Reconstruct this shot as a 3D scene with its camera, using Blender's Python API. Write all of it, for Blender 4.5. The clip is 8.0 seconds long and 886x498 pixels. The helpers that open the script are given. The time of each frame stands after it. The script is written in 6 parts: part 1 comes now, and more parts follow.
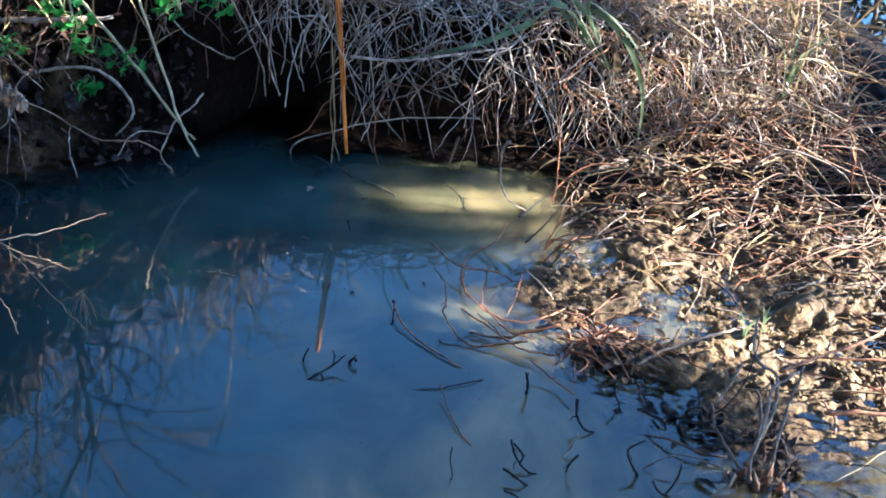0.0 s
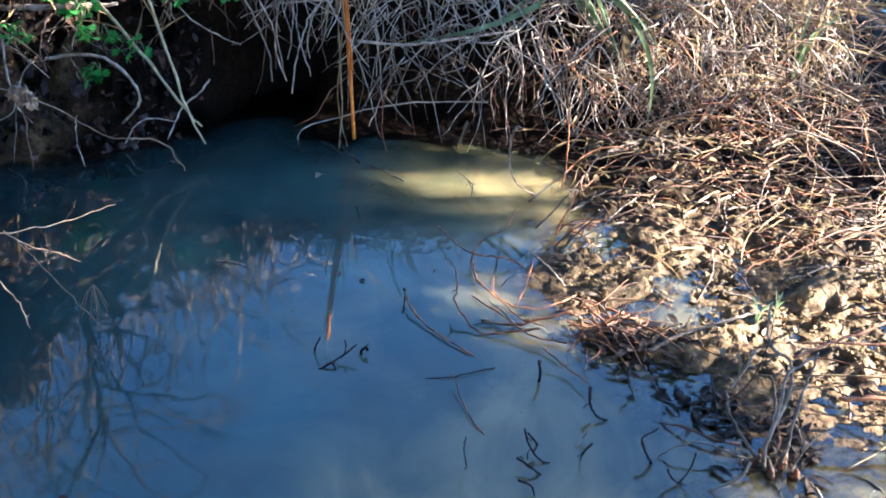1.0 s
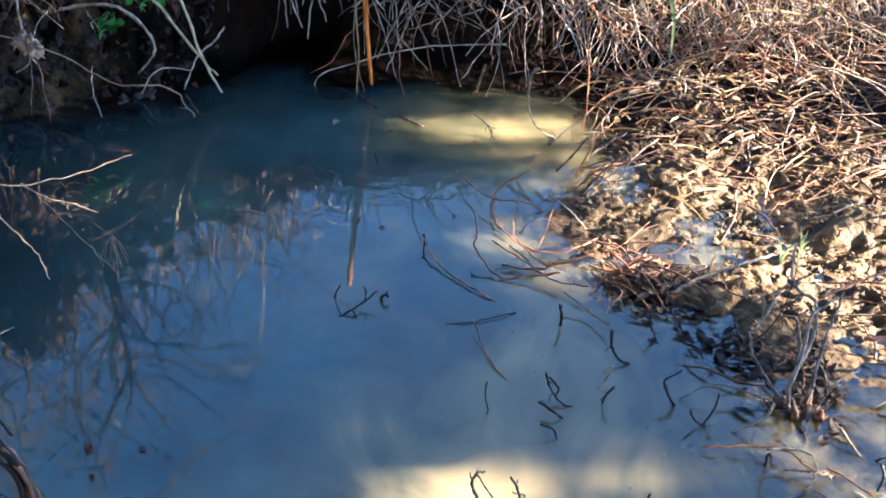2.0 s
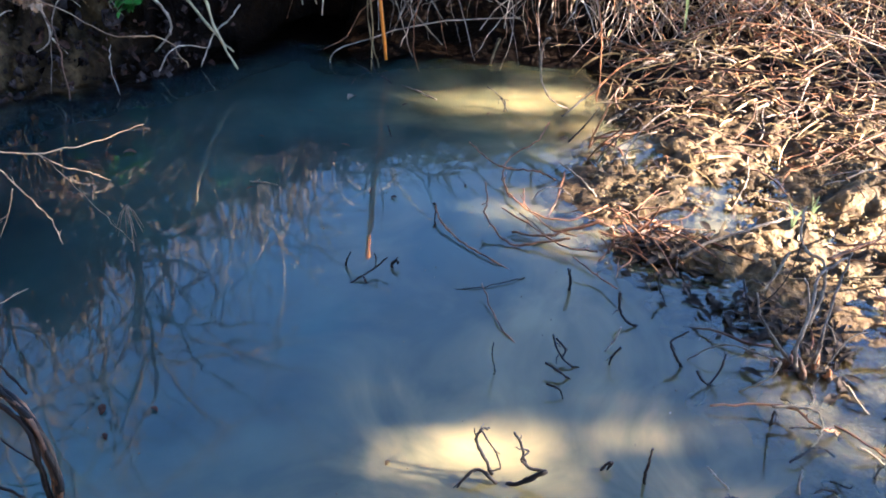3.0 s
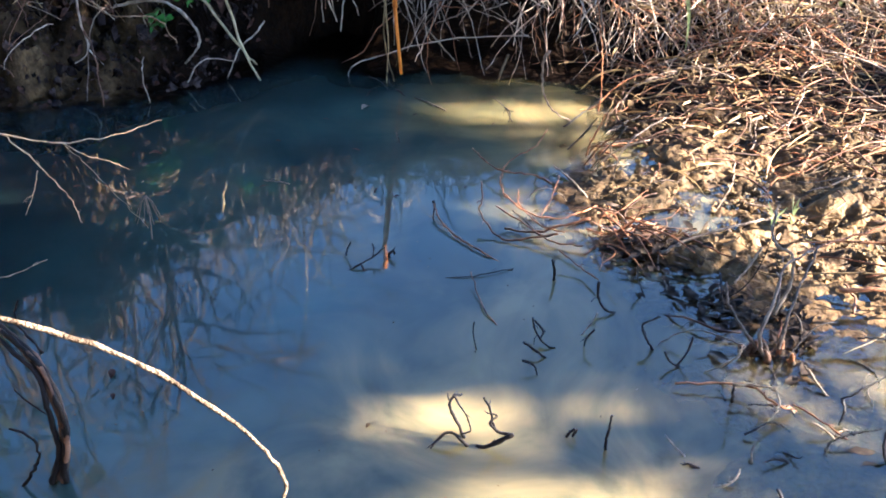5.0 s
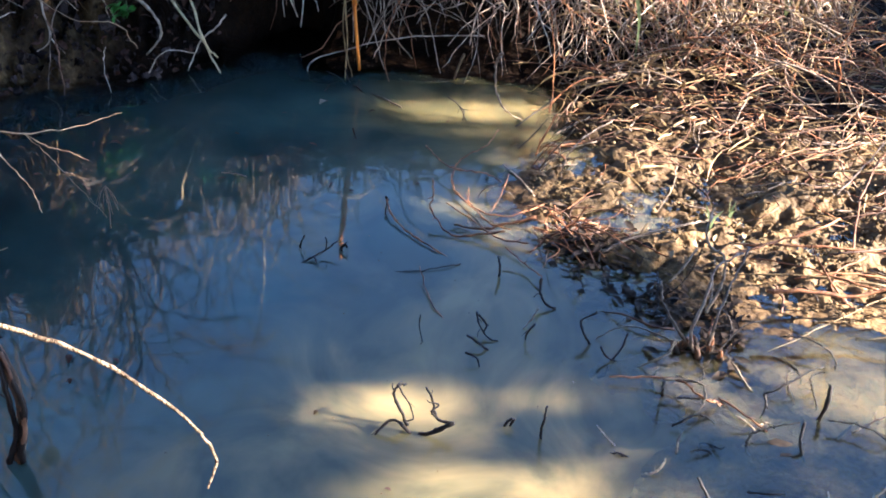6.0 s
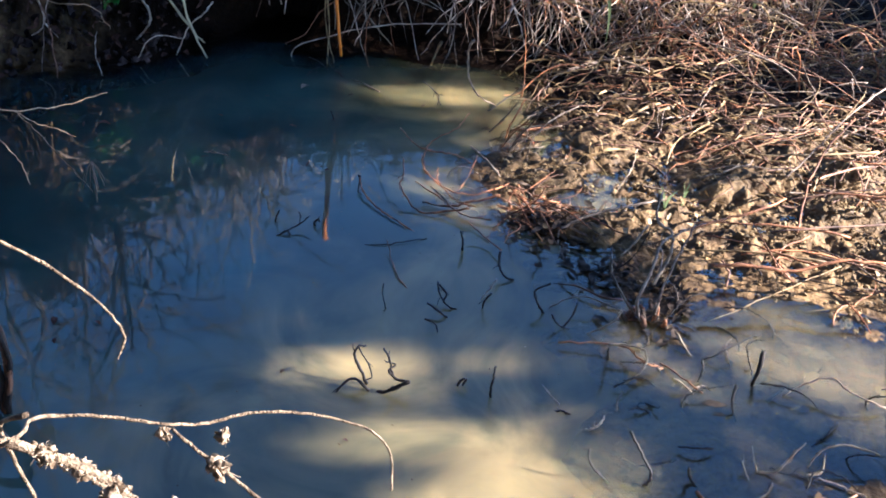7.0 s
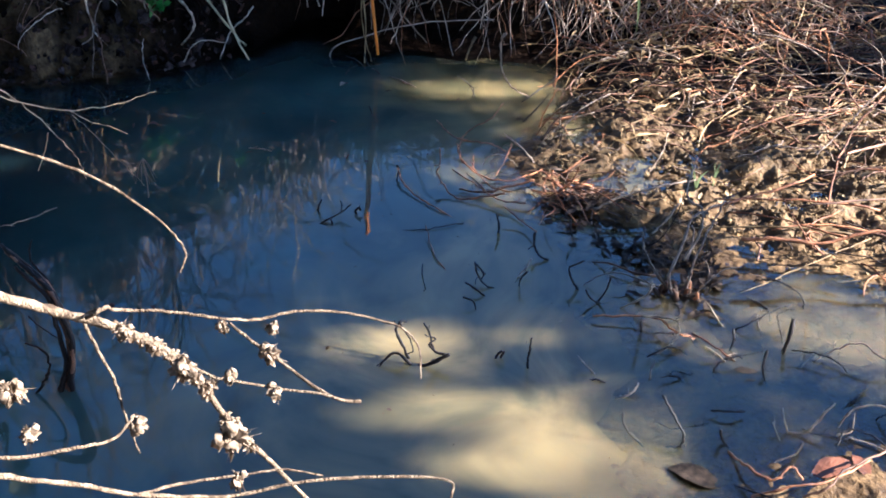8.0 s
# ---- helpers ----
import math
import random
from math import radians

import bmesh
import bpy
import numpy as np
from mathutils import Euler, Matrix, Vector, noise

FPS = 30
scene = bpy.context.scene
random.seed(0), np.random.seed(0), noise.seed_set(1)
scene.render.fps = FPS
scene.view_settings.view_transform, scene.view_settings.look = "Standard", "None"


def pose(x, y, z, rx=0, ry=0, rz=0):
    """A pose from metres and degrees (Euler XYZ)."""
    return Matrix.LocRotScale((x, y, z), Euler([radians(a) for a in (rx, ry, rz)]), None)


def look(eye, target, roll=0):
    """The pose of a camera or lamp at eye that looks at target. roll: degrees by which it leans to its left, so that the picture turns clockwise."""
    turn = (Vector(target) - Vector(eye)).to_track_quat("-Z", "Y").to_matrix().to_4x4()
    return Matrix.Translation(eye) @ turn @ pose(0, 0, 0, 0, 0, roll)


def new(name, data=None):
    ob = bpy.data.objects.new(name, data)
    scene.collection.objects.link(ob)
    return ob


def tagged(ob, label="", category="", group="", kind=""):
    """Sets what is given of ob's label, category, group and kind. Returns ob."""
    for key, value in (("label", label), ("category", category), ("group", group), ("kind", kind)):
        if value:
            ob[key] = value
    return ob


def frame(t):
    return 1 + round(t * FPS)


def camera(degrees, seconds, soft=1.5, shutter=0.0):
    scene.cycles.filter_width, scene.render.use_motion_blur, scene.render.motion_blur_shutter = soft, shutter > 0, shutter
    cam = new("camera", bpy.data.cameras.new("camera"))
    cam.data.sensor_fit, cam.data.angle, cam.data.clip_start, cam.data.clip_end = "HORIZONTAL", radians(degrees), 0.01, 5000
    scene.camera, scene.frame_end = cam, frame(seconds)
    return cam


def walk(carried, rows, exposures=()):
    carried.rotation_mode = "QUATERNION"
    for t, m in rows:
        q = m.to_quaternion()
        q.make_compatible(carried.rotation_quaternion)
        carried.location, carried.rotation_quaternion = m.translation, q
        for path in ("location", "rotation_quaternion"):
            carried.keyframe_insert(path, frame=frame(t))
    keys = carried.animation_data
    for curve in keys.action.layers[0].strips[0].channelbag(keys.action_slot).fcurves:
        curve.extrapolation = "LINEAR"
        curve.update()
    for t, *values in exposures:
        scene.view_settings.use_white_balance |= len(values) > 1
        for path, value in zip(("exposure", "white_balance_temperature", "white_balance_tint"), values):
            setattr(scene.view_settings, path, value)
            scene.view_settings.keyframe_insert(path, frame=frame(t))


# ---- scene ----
cam = camera(46.1, 8.0, soft=1.8)
PATH = [
    (0, look((0.196, 0.122, 1.119), (0.006, 1.877, 0.18), 5.6)),
    (0.5, look((0.191, 0.129, 1.132), (-0.001, 1.871, 0.17), 5.1)),
    (1, look((0.182, 0.138, 1.128), (-0.012, 1.873, 0.152), 5.0)),
    (1.5, look((0.179, 0.152, 1.128), (-0.026, 1.863, 0.112), 4.4)),
    (2, look((0.189, 0.151, 1.118), (-0.036, 1.828, 0.052), 3.4)),
    (2.2, look((0.192, 0.145, 1.108), (-0.038, 1.812, 0.027), 3.0)),
    (3.5, look((0.283, 0.101, 1.083), (-0.038, 1.753, 0.002), 1.2)),
    (4, look((0.33, 0.067, 1.074), (-0.025, 1.726, 0.015), 0.9)),
    (4.5, look((0.362, 0.019, 1.076), (-0.011, 1.685, 0.034), 0.7)),
    (5.8, look((0.393, -0.054, 1.124), (0.016, 1.635, 0.122), 2.0)),
    (6, look((0.409, -0.069, 1.139), (0.102, 1.612, 0.1), 3.5)),
    (6.5, look((0.473, -0.124, 1.169), (0.21, 1.551, 0.109), 4.8)),
    (7, look((0.512, -0.177, 1.179), (0.201, 1.495, 0.126), 3.9)),
    (7.5, look((0.536, -0.225, 1.181), (0.183, 1.442, 0.134), 2.6)),
    (8, look((0.548, -0.267, 1.173), (0.152, 1.394, 0.132), 0.9)),
]
walk(cam, PATH, exposures=[(0.0, 3.57, 4680, 5), (1.0, 3.85, 4870, 6), (2.0, 3.95, 5180, 10), (4.5, 3.92, 5400, 12), (6.0, 3.6, 5380, 12), (6.5, 3.28, 5130, 12), (8.0, 3.02, 4920, 11)])

# ---------------------------------------------------------------- light
SUN_AZ = Vector((0.98, 0.18, 0.0)).normalized()      # horizontal way to the sun
SUN_EL = radians(26)
TO_SUN = Vector((SUN_AZ.x * math.cos(SUN_EL), SUN_AZ.y * math.cos(SUN_EL), math.sin(SUN_EL)))
world = bpy.data.worlds.new("sky")
scene.world = world
world.use_nodes = True
wn = world.node_tree
sky = wn.nodes.new("ShaderNodeTexSky")
sky.sky_type = "NISHITA"
sky.sun_disc = False
sky.dust_density, sky.ozone_density = 0.5, 3.5
sky.sun_elevation = SUN_EL
sky.sun_rotation = math.atan2(SUN_AZ.x, SUN_AZ.y)
wn.links.new(sky.outputs[0], wn.nodes["Background"].inputs[0])
wn.nodes["Background"].inputs[1].default_value = 0.05
sun = new("sun", bpy.data.lights.new("sun", "SUN"))
sun.data.energy = 6.3
sun.data.angle = radians(0.55)
sun.data.color = (1.0, 0.78, 0.56)
sun.matrix_world = look(TO_SUN * 20, (0, 0, 0))


# ---------------------------------------------------------------- materials
def material(name, dark, light, scale=30.0, rough=0.75, bump=0.3, fine=180.0, vary=0.25, translucent=0.0, spec=0.3, stretch=(1, 1, 1)):
    """Two-scale mottled surface between two base colours, each object a little lighter or darker than the next."""
    m = bpy.data.materials.new(name)
    m.use_nodes = True
    t = m.node_tree
    b = t.nodes["Principled BSDF"]
    co = t.nodes.new("ShaderNodeTexCoord")
    mp = t.nodes.new("ShaderNodeMapping")
    mp.inputs["Scale"].default_value = stretch
    t.links.new(co.outputs["Object"], mp.inputs["Vector"])
    n1 = t.nodes.new("ShaderNodeTexNoise")
    n1.inputs["Scale"].default_value = scale
    n1.inputs["Detail"].default_value = 6
    n2 = t.nodes.new("ShaderNodeTexNoise")
    n2.inputs["Scale"].default_value = fine
    n2.inputs["Detail"].default_value = 3
    for n in (n1, n2):
        t.links.new(mp.outputs[0], n.inputs["Vector"])
    ramp = t.nodes.new("ShaderNodeValToRGB")
    ramp.color_ramp.elements[0].position, ramp.color_ramp.elements[1].position = 0.35, 0.68
    ramp.color_ramp.elements[0].color = (*dark, 1)
    ramp.color_ramp.elements[1].color = (*light, 1)
    t.links.new(n1.outputs["Fac"], ramp.inputs[0])
    inf = t.nodes.new("ShaderNodeObjectInfo")
    geo = t.nodes.new("ShaderNodeNewGeometry")
    add = t.nodes.new("ShaderNodeMath")
    add.operation = "ADD"
    t.links.new(inf.outputs["Random"], add.inputs[0])
    t.links.new(geo.outputs["Random Per Island"], add.inputs[1])
    fr = t.nodes.new("ShaderNodeMath")
    fr.operation = "FRACT"
    t.links.new(add.outputs[0], fr.inputs[0])
    mr = t.nodes.new("ShaderNodeMapRange")
    mr.inputs["To Min"].default_value, mr.inputs["To Max"].default_value = 1 - vary, 1 + vary
    t.links.new(fr.outputs[0], mr.inputs["Value"])
    mr2 = t.nodes.new("ShaderNodeMapRange")
    mr2.inputs["To Min"].default_value, mr2.inputs["To Max"].default_value = 0.7, 1.3
    t.links.new(n2.outputs["Fac"], mr2.inputs["Value"])
    mul = t.nodes.new("ShaderNodeMath")
    mul.operation = "MULTIPLY"
    t.links.new(mr.outputs[0], mul.inputs[0])
    t.links.new(mr2.outputs[0], mul.inputs[1])
    vm = t.nodes.new("ShaderNodeVectorMath")
    vm.operation = "SCALE"
    t.links.new(ramp.outputs[0], vm.inputs[0])
    t.links.new(mul.outputs[0], vm.inputs["Scale"])
    t.links.new(vm.outputs[0], b.inputs["Base Color"])
    b.inputs["Roughness"].default_value = rough
    b.inputs["Specular IOR Level"].default_value = spec
    if bump:
        bp = t.nodes.new("ShaderNodeBump")
        bp.inputs["Strength"].default_value = bump
        bp.inputs["Distance"].default_value = 0.003
        t.links.new(n2.outputs["Fac"], bp.inputs["Height"])
        t.links.new(bp.outputs[0], b.inputs["Normal"])
    if translucent:
        tr = t.nodes.new("ShaderNodeBsdfTranslucent")
        t.links.new(vm.outputs[0], tr.inputs[0])
        mx = t.nodes.new("ShaderNodeMixShader")
        mx.inputs[0].default_value = translucent
        t.links.new(b.outputs[0], mx.inputs[1])
        t.links.new(tr.outputs[0], mx.inputs[2])
        t.links.new(mx.outputs[0], t.nodes["Material Output"].inputs[0])
    return m


BLACK = material("wet_black_wood", (0.006, 0.005, 0.005), (0.018, 0.012, 0.010), 60, 0.6, 0.5, spec=0.25)
RUNNER = material("red_brown_bark", (0.075, 0.028, 0.012), (0.36, 0.155, 0.065), 40, 0.6, 0.4, vary=0.35)
PALE = material("weathered_stem", (0.10, 0.074, 0.058), (0.30, 0.235, 0.175), 45, 0.8, 0.5, vary=0.3)
BLEACH = material("bleached_stem", (0.14, 0.10, 0.065), (0.34, 0.27, 0.185), 55, 0.8, 0.5, vary=0.15)
# lighter than plain straw, to paint sun on the two crossed straws
SUNLIT_STRAW = material("sunlit_straw", (0.36, 0.28, 0.15), (0.68, 0.58, 0.35), 35, 0.6, 0.3, vary=0.15)
WEED = material("weed_bark", (0.045, 0.030, 0.018), (0.23, 0.175, 0.115), 160, 0.9, 0.9, fine=700, vary=0.1)
GREY = material("grey_dead_stem", (0.20, 0.152, 0.115), (0.66, 0.545, 0.425), 45, 0.8, 0.4, vary=0.35)
STRAW = material("dry_straw", (0.15, 0.098, 0.045), (0.38, 0.275, 0.135), 35, 0.65, 0.3, vary=0.3, translucent=0.25)
TANGLE = material("dead_stem", (0.032, 0.016, 0.011), (0.23, 0.125, 0.075), 25, 0.7, 0.3, vary=0.5)
ORANGE = material("orange_reed_skin", (0.44, 0.12, 0.014), (0.78, 0.28, 0.035), 18, 0.45, 0.2, stretch=(6, 6, 1))
GREEN = material("green_blade", (0.09, 0.13, 0.055), (0.26, 0.31, 0.16), 20, 0.5, 0.2, translucent=0.3)
HERB = material("green_leaf", (0.045, 0.19, 0.035), (0.12, 0.40, 0.075), 60, 0.5, 0.4, translucent=0.25)
LEAF = material("dead_leaf_skin", (0.045, 0.028, 0.014), (0.17, 0.115, 0.055), 50, 0.8, 0.5, spec=0.1, vary=0.4, translucent=0.15)
DARKLEAF = material("sodden_leaf_skin", (0.02, 0.011, 0.009), (0.085, 0.045, 0.032), 60, 0.8, 0.4, spec=0.1)
SODDEN = material("drowned_leaf_skin", (0.014, 0.011, 0.010), (0.075, 0.055, 0.040), 60, 0.8, 0.4, vary=0.6, spec=0.08)
RUSSET = material("russet_leaf_skin", (0.05, 0.018, 0.009), (0.14, 0.055, 0.028), 40, 0.5, 0.4)
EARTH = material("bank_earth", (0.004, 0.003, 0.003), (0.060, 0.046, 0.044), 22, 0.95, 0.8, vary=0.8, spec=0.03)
FLUFF = material("seed_fluff", (0.06, 0.038, 0.020), (0.36, 0.285, 0.205), 220, 0.95, 0.6, vary=0.15, translucent=0.2)
HEDGE = material("hedge_leaf", (0.014, 0.024, 0.008), (0.040, 0.058, 0.016), 12, 0.6, 0.0, translucent=0.15)
BARK = material("bark", (0.045, 0.032, 0.023), (0.14, 0.10, 0.07), 20, 0.85, 0.6)
CHAFF = material("bleached_leaf_scrap", (0.08, 0.056, 0.033), (0.32, 0.25, 0.155), 50, 0.9, 0.4, spec=0.05, vary=0.45, translucent=0.15)
CLOD = material("mud_crumb", (0.06, 0.042, 0.025), (0.26, 0.188, 0.098), 60, 0.85, 0.6, vary=0.35, spec=0.06)


def mud_material():
    """Silty clay: ochre and grey blotches, damp and shiny in the hollows by the water."""
    m = bpy.data.materials.new("silt_mud")
    m.use_nodes = True
    t = m.node_tree
    b = t.nodes["Principled BSDF"]
    co = t.nodes.new("ShaderNodeTexCoord")
    big, fine, grit = (t.nodes.new("ShaderNodeTexNoise") for _ in range(3))
    for n, sc in ((big, 7), (fine, 55), (grit, 320)):
        n.inputs["Scale"].default_value = sc
        n.inputs["Detail"].default_value = 7
        t.links.new(co.outputs["Object"], n.inputs["Vector"])
    r = t.nodes.new("ShaderNodeValToRGB")
    r.color_ramp.elements[0].position, r.color_ramp.elements[1].position = 0.36, 0.64
    r.color_ramp.elements[0].color = (0.090, 0.062, 0.035, 1)
    r.color_ramp.elements[1].color = (0.225, 0.160, 0.082, 1)
    t.links.new(big.outputs["Fac"], r.inputs[0])
    r2 = t.nodes.new("ShaderNodeValToRGB")
    r2.color_ramp.elements[0].position, r2.color_ramp.elements[1].position = 0.3, 0.7
    r2.color_ramp.elements[0].color = (0.30, 0.28, 0.28, 1)
    r2.color_ramp.elements[1].color = (1.25, 1.2, 1.1, 1)
    t.links.new(fine.outputs["Fac"], r2.inputs[0])
    mul = t.nodes.new("ShaderNodeMix")
    mul.data_type, mul.blend_type = "RGBA", "MULTIPLY"
    mul.inputs["Factor"].default_value = 1
    t.links.new(r.outputs[0], mul.inputs[6])
    t.links.new(r2.outputs[0], mul.inputs[7])
    # near-black tint: undercut shade and dark bank soil painted together
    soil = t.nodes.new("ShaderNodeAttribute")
    soil.attribute_name = "soil_shade"
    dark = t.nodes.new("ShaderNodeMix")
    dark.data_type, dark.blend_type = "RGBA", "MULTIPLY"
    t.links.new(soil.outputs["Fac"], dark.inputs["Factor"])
    # mud within a finger of the water level is soaked: darker and shinier
    pos = t.nodes.new("ShaderNodeNewGeometry")
    xyz = t.nodes.new("ShaderNodeSeparateXYZ")
    t.links.new(pos.outputs["Position"], xyz.inputs[0])
    wavy = t.nodes.new("ShaderNodeMath")
    wavy.operation = "MULTIPLY_ADD"
    t.links.new(big.outputs["Fac"], wavy.inputs[0])
    wavy.inputs[1].default_value = -0.035
    t.links.new(xyz.outputs["Z"], wavy.inputs[2])
    damp = t.nodes.new("ShaderNodeMapRange")
    damp.inputs["From Min"].default_value, damp.inputs["From Max"].default_value = -0.014, 0.030
    t.links.new(wavy.outputs[0], damp.inputs["Value"])
    soak = t.nodes.new("ShaderNodeMix")
    soak.data_type, soak.blend_type = "RGBA", "MULTIPLY"
    soak.inputs["Factor"].default_value = 1
    tone = t.nodes.new("ShaderNodeValToRGB")
    tone.color_ramp.elements[0].color, tone.color_ramp.elements[1].color = (0.72, 0.68, 0.64, 1), (1, 1, 1, 1)
    t.links.new(damp.outputs[0], tone.inputs[0])
    t.links.new(mul.outputs[2], soak.inputs[6])
    t.links.new(tone.outputs[0], soak.inputs[7])
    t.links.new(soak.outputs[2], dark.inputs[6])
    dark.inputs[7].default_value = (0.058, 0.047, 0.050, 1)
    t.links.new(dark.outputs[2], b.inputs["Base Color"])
    matt = t.nodes.new("ShaderNodeMapRange")
    matt.inputs["To Min"].default_value, matt.inputs["To Max"].default_value = 0.12, 0.05
    t.links.new(soil.outputs["Fac"], matt.inputs["Value"])
    t.links.new(matt.outputs[0], b.inputs["Specular IOR Level"])
    rr = t.nodes.new("ShaderNodeMapRange")
    rr.inputs["To Min"].default_value, rr.inputs["To Max"].default_value = 0.4, 0.85
    t.links.new(fine.outputs["Fac"], rr.inputs["Value"])
    t.links.new(rr.outputs[0], b.inputs["Roughness"])
    bp = t.nodes.new("ShaderNodeBump")
    bp.inputs["Strength"].default_value = 0.9
    bp.inputs["Distance"].default_value = 0.012
    t.links.new(fine.outputs["Fac"], bp.inputs["Height"])
    bp2 = t.nodes.new("ShaderNodeBump")
    bp2.inputs["Strength"].default_value = 0.5
    bp2.inputs["Distance"].default_value = 0.0015
    t.links.new(grit.outputs["Fac"], bp2.inputs["Height"])
    t.links.new(bp.outputs[0], bp2.inputs["Normal"])
    t.links.new(bp2.outputs[0], b.inputs["Normal"])
    return m


def water_material():
    """Silty water: clear where it is a film over the mud, milky where it is deep, with a mirror-smooth skin."""
    m = bpy.data.materials.new("silty_water")
    m.use_nodes = True
    t = m.node_tree
    t.nodes.remove(t.nodes["Principled BSDF"])
    co = t.nodes.new("ShaderNodeTexCoord")
    swirl = t.nodes.new("ShaderNodeTexNoise")
    swirl.inputs["Scale"].default_value = 3.2
    swirl.inputs["Detail"].default_value = 5
    swirl.inputs["Distortion"].default_value = 1.6
    t.links.new(co.outputs["Object"], swirl.inputs["Vector"])
    r = t.nodes.new("ShaderNodeValToRGB")
    r.color_ramp.elements[0].position, r.color_ramp.elements[1].position = 0.38, 0.66
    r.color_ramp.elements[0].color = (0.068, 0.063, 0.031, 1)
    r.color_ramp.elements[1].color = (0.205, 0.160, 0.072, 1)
    t.links.new(swirl.outputs["Fac"], r.inputs[0])
    silt = t.nodes.new("ShaderNodeAttribute")
    silt.attribute_name = "silt"
    tone = t.nodes.new("ShaderNodeMix")
    tone.data_type = "RGBA"
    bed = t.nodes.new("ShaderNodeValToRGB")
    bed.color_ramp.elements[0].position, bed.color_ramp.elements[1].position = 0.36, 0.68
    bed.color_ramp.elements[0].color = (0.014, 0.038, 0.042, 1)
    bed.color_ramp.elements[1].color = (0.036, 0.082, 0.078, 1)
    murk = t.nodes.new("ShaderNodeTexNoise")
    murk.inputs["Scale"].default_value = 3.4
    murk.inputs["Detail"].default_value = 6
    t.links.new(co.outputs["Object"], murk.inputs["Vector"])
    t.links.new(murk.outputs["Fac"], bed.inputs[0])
    # less silt in the deep end; its shade is painted in as near-black
    shade_fade = t.nodes.new("ShaderNodeMapRange")
    shade_fade.inputs["From Min"].default_value, shade_fade.inputs["From Max"].default_value = 0.0, 0.14
    t.links.new(silt.outputs["Fac"], shade_fade.inputs["Value"])
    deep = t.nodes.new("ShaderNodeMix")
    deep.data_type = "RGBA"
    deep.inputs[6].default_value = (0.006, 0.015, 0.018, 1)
    t.links.new(shade_fade.outputs[0], deep.inputs["Factor"])
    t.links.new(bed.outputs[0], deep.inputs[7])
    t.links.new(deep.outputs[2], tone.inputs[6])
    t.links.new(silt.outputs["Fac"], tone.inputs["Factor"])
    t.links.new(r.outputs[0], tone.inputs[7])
    body = t.nodes.new("ShaderNodeSubsurfaceScattering")
    body.falloff = "BURLEY"
    body.inputs["Scale"].default_value = 0.022
    body.inputs["Radius"].default_value = (1.0, 0.85, 0.6)
    t.links.new(tone.outputs[2], body.inputs[0])
    clear = t.nodes.new("ShaderNodeBsdfTransparent")
    clear.inputs[0].default_value = (0.95, 0.86, 0.72, 1)
    at = t.nodes.new("ShaderNodeAttribute")
    at.attribute_name = "depth"
    mx = t.nodes.new("ShaderNodeMixShader")
    t.links.new(at.outputs["Fac"], mx.inputs[0])
    t.links.new(clear.outputs[0], mx.inputs[1])
    t.links.new(body.outputs[0], mx.inputs[2])
    rip = t.nodes.new("ShaderNodeTexNoise")
    rip.inputs["Scale"].default_value = 9
    rip.inputs["Detail"].default_value = 2
    t.links.new(co.outputs["Object"], rip.inputs["Vector"])
    bp = t.nodes.new("ShaderNodeBump")
    bp.inputs["Strength"].default_value = 0.05
    bp.inputs["Distance"].default_value = 0.01
    t.links.new(rip.outputs["Fac"], bp.inputs["Height"])
    fr = t.nodes.new("ShaderNodeFresnel")
    fr.inputs["IOR"].default_value = 1.62
    t.links.new(bp.outputs[0], fr.inputs["Normal"])
    gl = t.nodes.new("ShaderNodeBsdfGlossy")
    gl.inputs["Roughness"].default_value = 0.03
    t.links.new(bp.outputs[0], gl.inputs["Normal"])
    mx2 = t.nodes.new("ShaderNodeMixShader")
    t.links.new(fr.outputs[0], mx2.inputs[0])
    t.links.new(mx.outputs[0], mx2.inputs[1])
    t.links.new(gl.outputs[0], mx2.inputs[2])
    t.links.new(mx2.outputs[0], t.nodes["Material Output"].inputs[0])
    return m


MUD = mud_material()
WATER = water_material()

# ---------------------------------------------------------------- ground and water
RNG = np.random.RandomState(7)
LATTICE = RNG.rand(256, 256)


def lattice_noise(x, y):
    """Smooth value noise in 0..1 on a unit lattice, for arrays."""
    xi, yi = np.floor(x).astype(int), np.floor(y).astype(int)
    fx, fy = x - xi, y - yi
    fx, fy = fx * fx * (3 - 2 * fx), fy * fy * (3 - 2 * fy)
    a, b = LATTICE[xi % 256, yi % 256], LATTICE[(xi + 1) % 256, yi % 256]
    c, d = LATTICE[xi % 256, (yi + 1) % 256], LATTICE[(xi + 1) % 256, (yi + 1) % 256]
    return (a * (1 - fx) + b * fx) * (1 - fy) + (c * (1 - fx) + d * fx) * fy


def smooth(a, b, v):
    k = np.clip((v - a) / (b - a), 0, 1)
    return k * k * (3 - 2 * k)


FAR_SHORE = [(-2.6, 1.75), (-1.7, 1.95), (-1.22, 2.18), (-0.98, 2.36), (-0.82, 2.46), (-0.74, 2.62), (-0.68, 2.78),
             (-0.58, 2.76), (-0.50, 2.68), (-0.36, 2.69), (-0.20, 2.73), (0.0, 2.77), (0.18, 2.76)]
SPIT_SHORE = [(0.25, 2.60), (0.22, 2.40), (0.215, 2.23), (0.18, 2.06), (0.20, 1.92), (0.27, 1.86), (0.36, 1.78), (0.47, 1.70),
              (0.56, 1.60), (0.64, 1.575), (0.72, 1.65), (0.9, 1.70), (1.1, 1.68), (1.35, 1.72), (1.6, 1.6)]
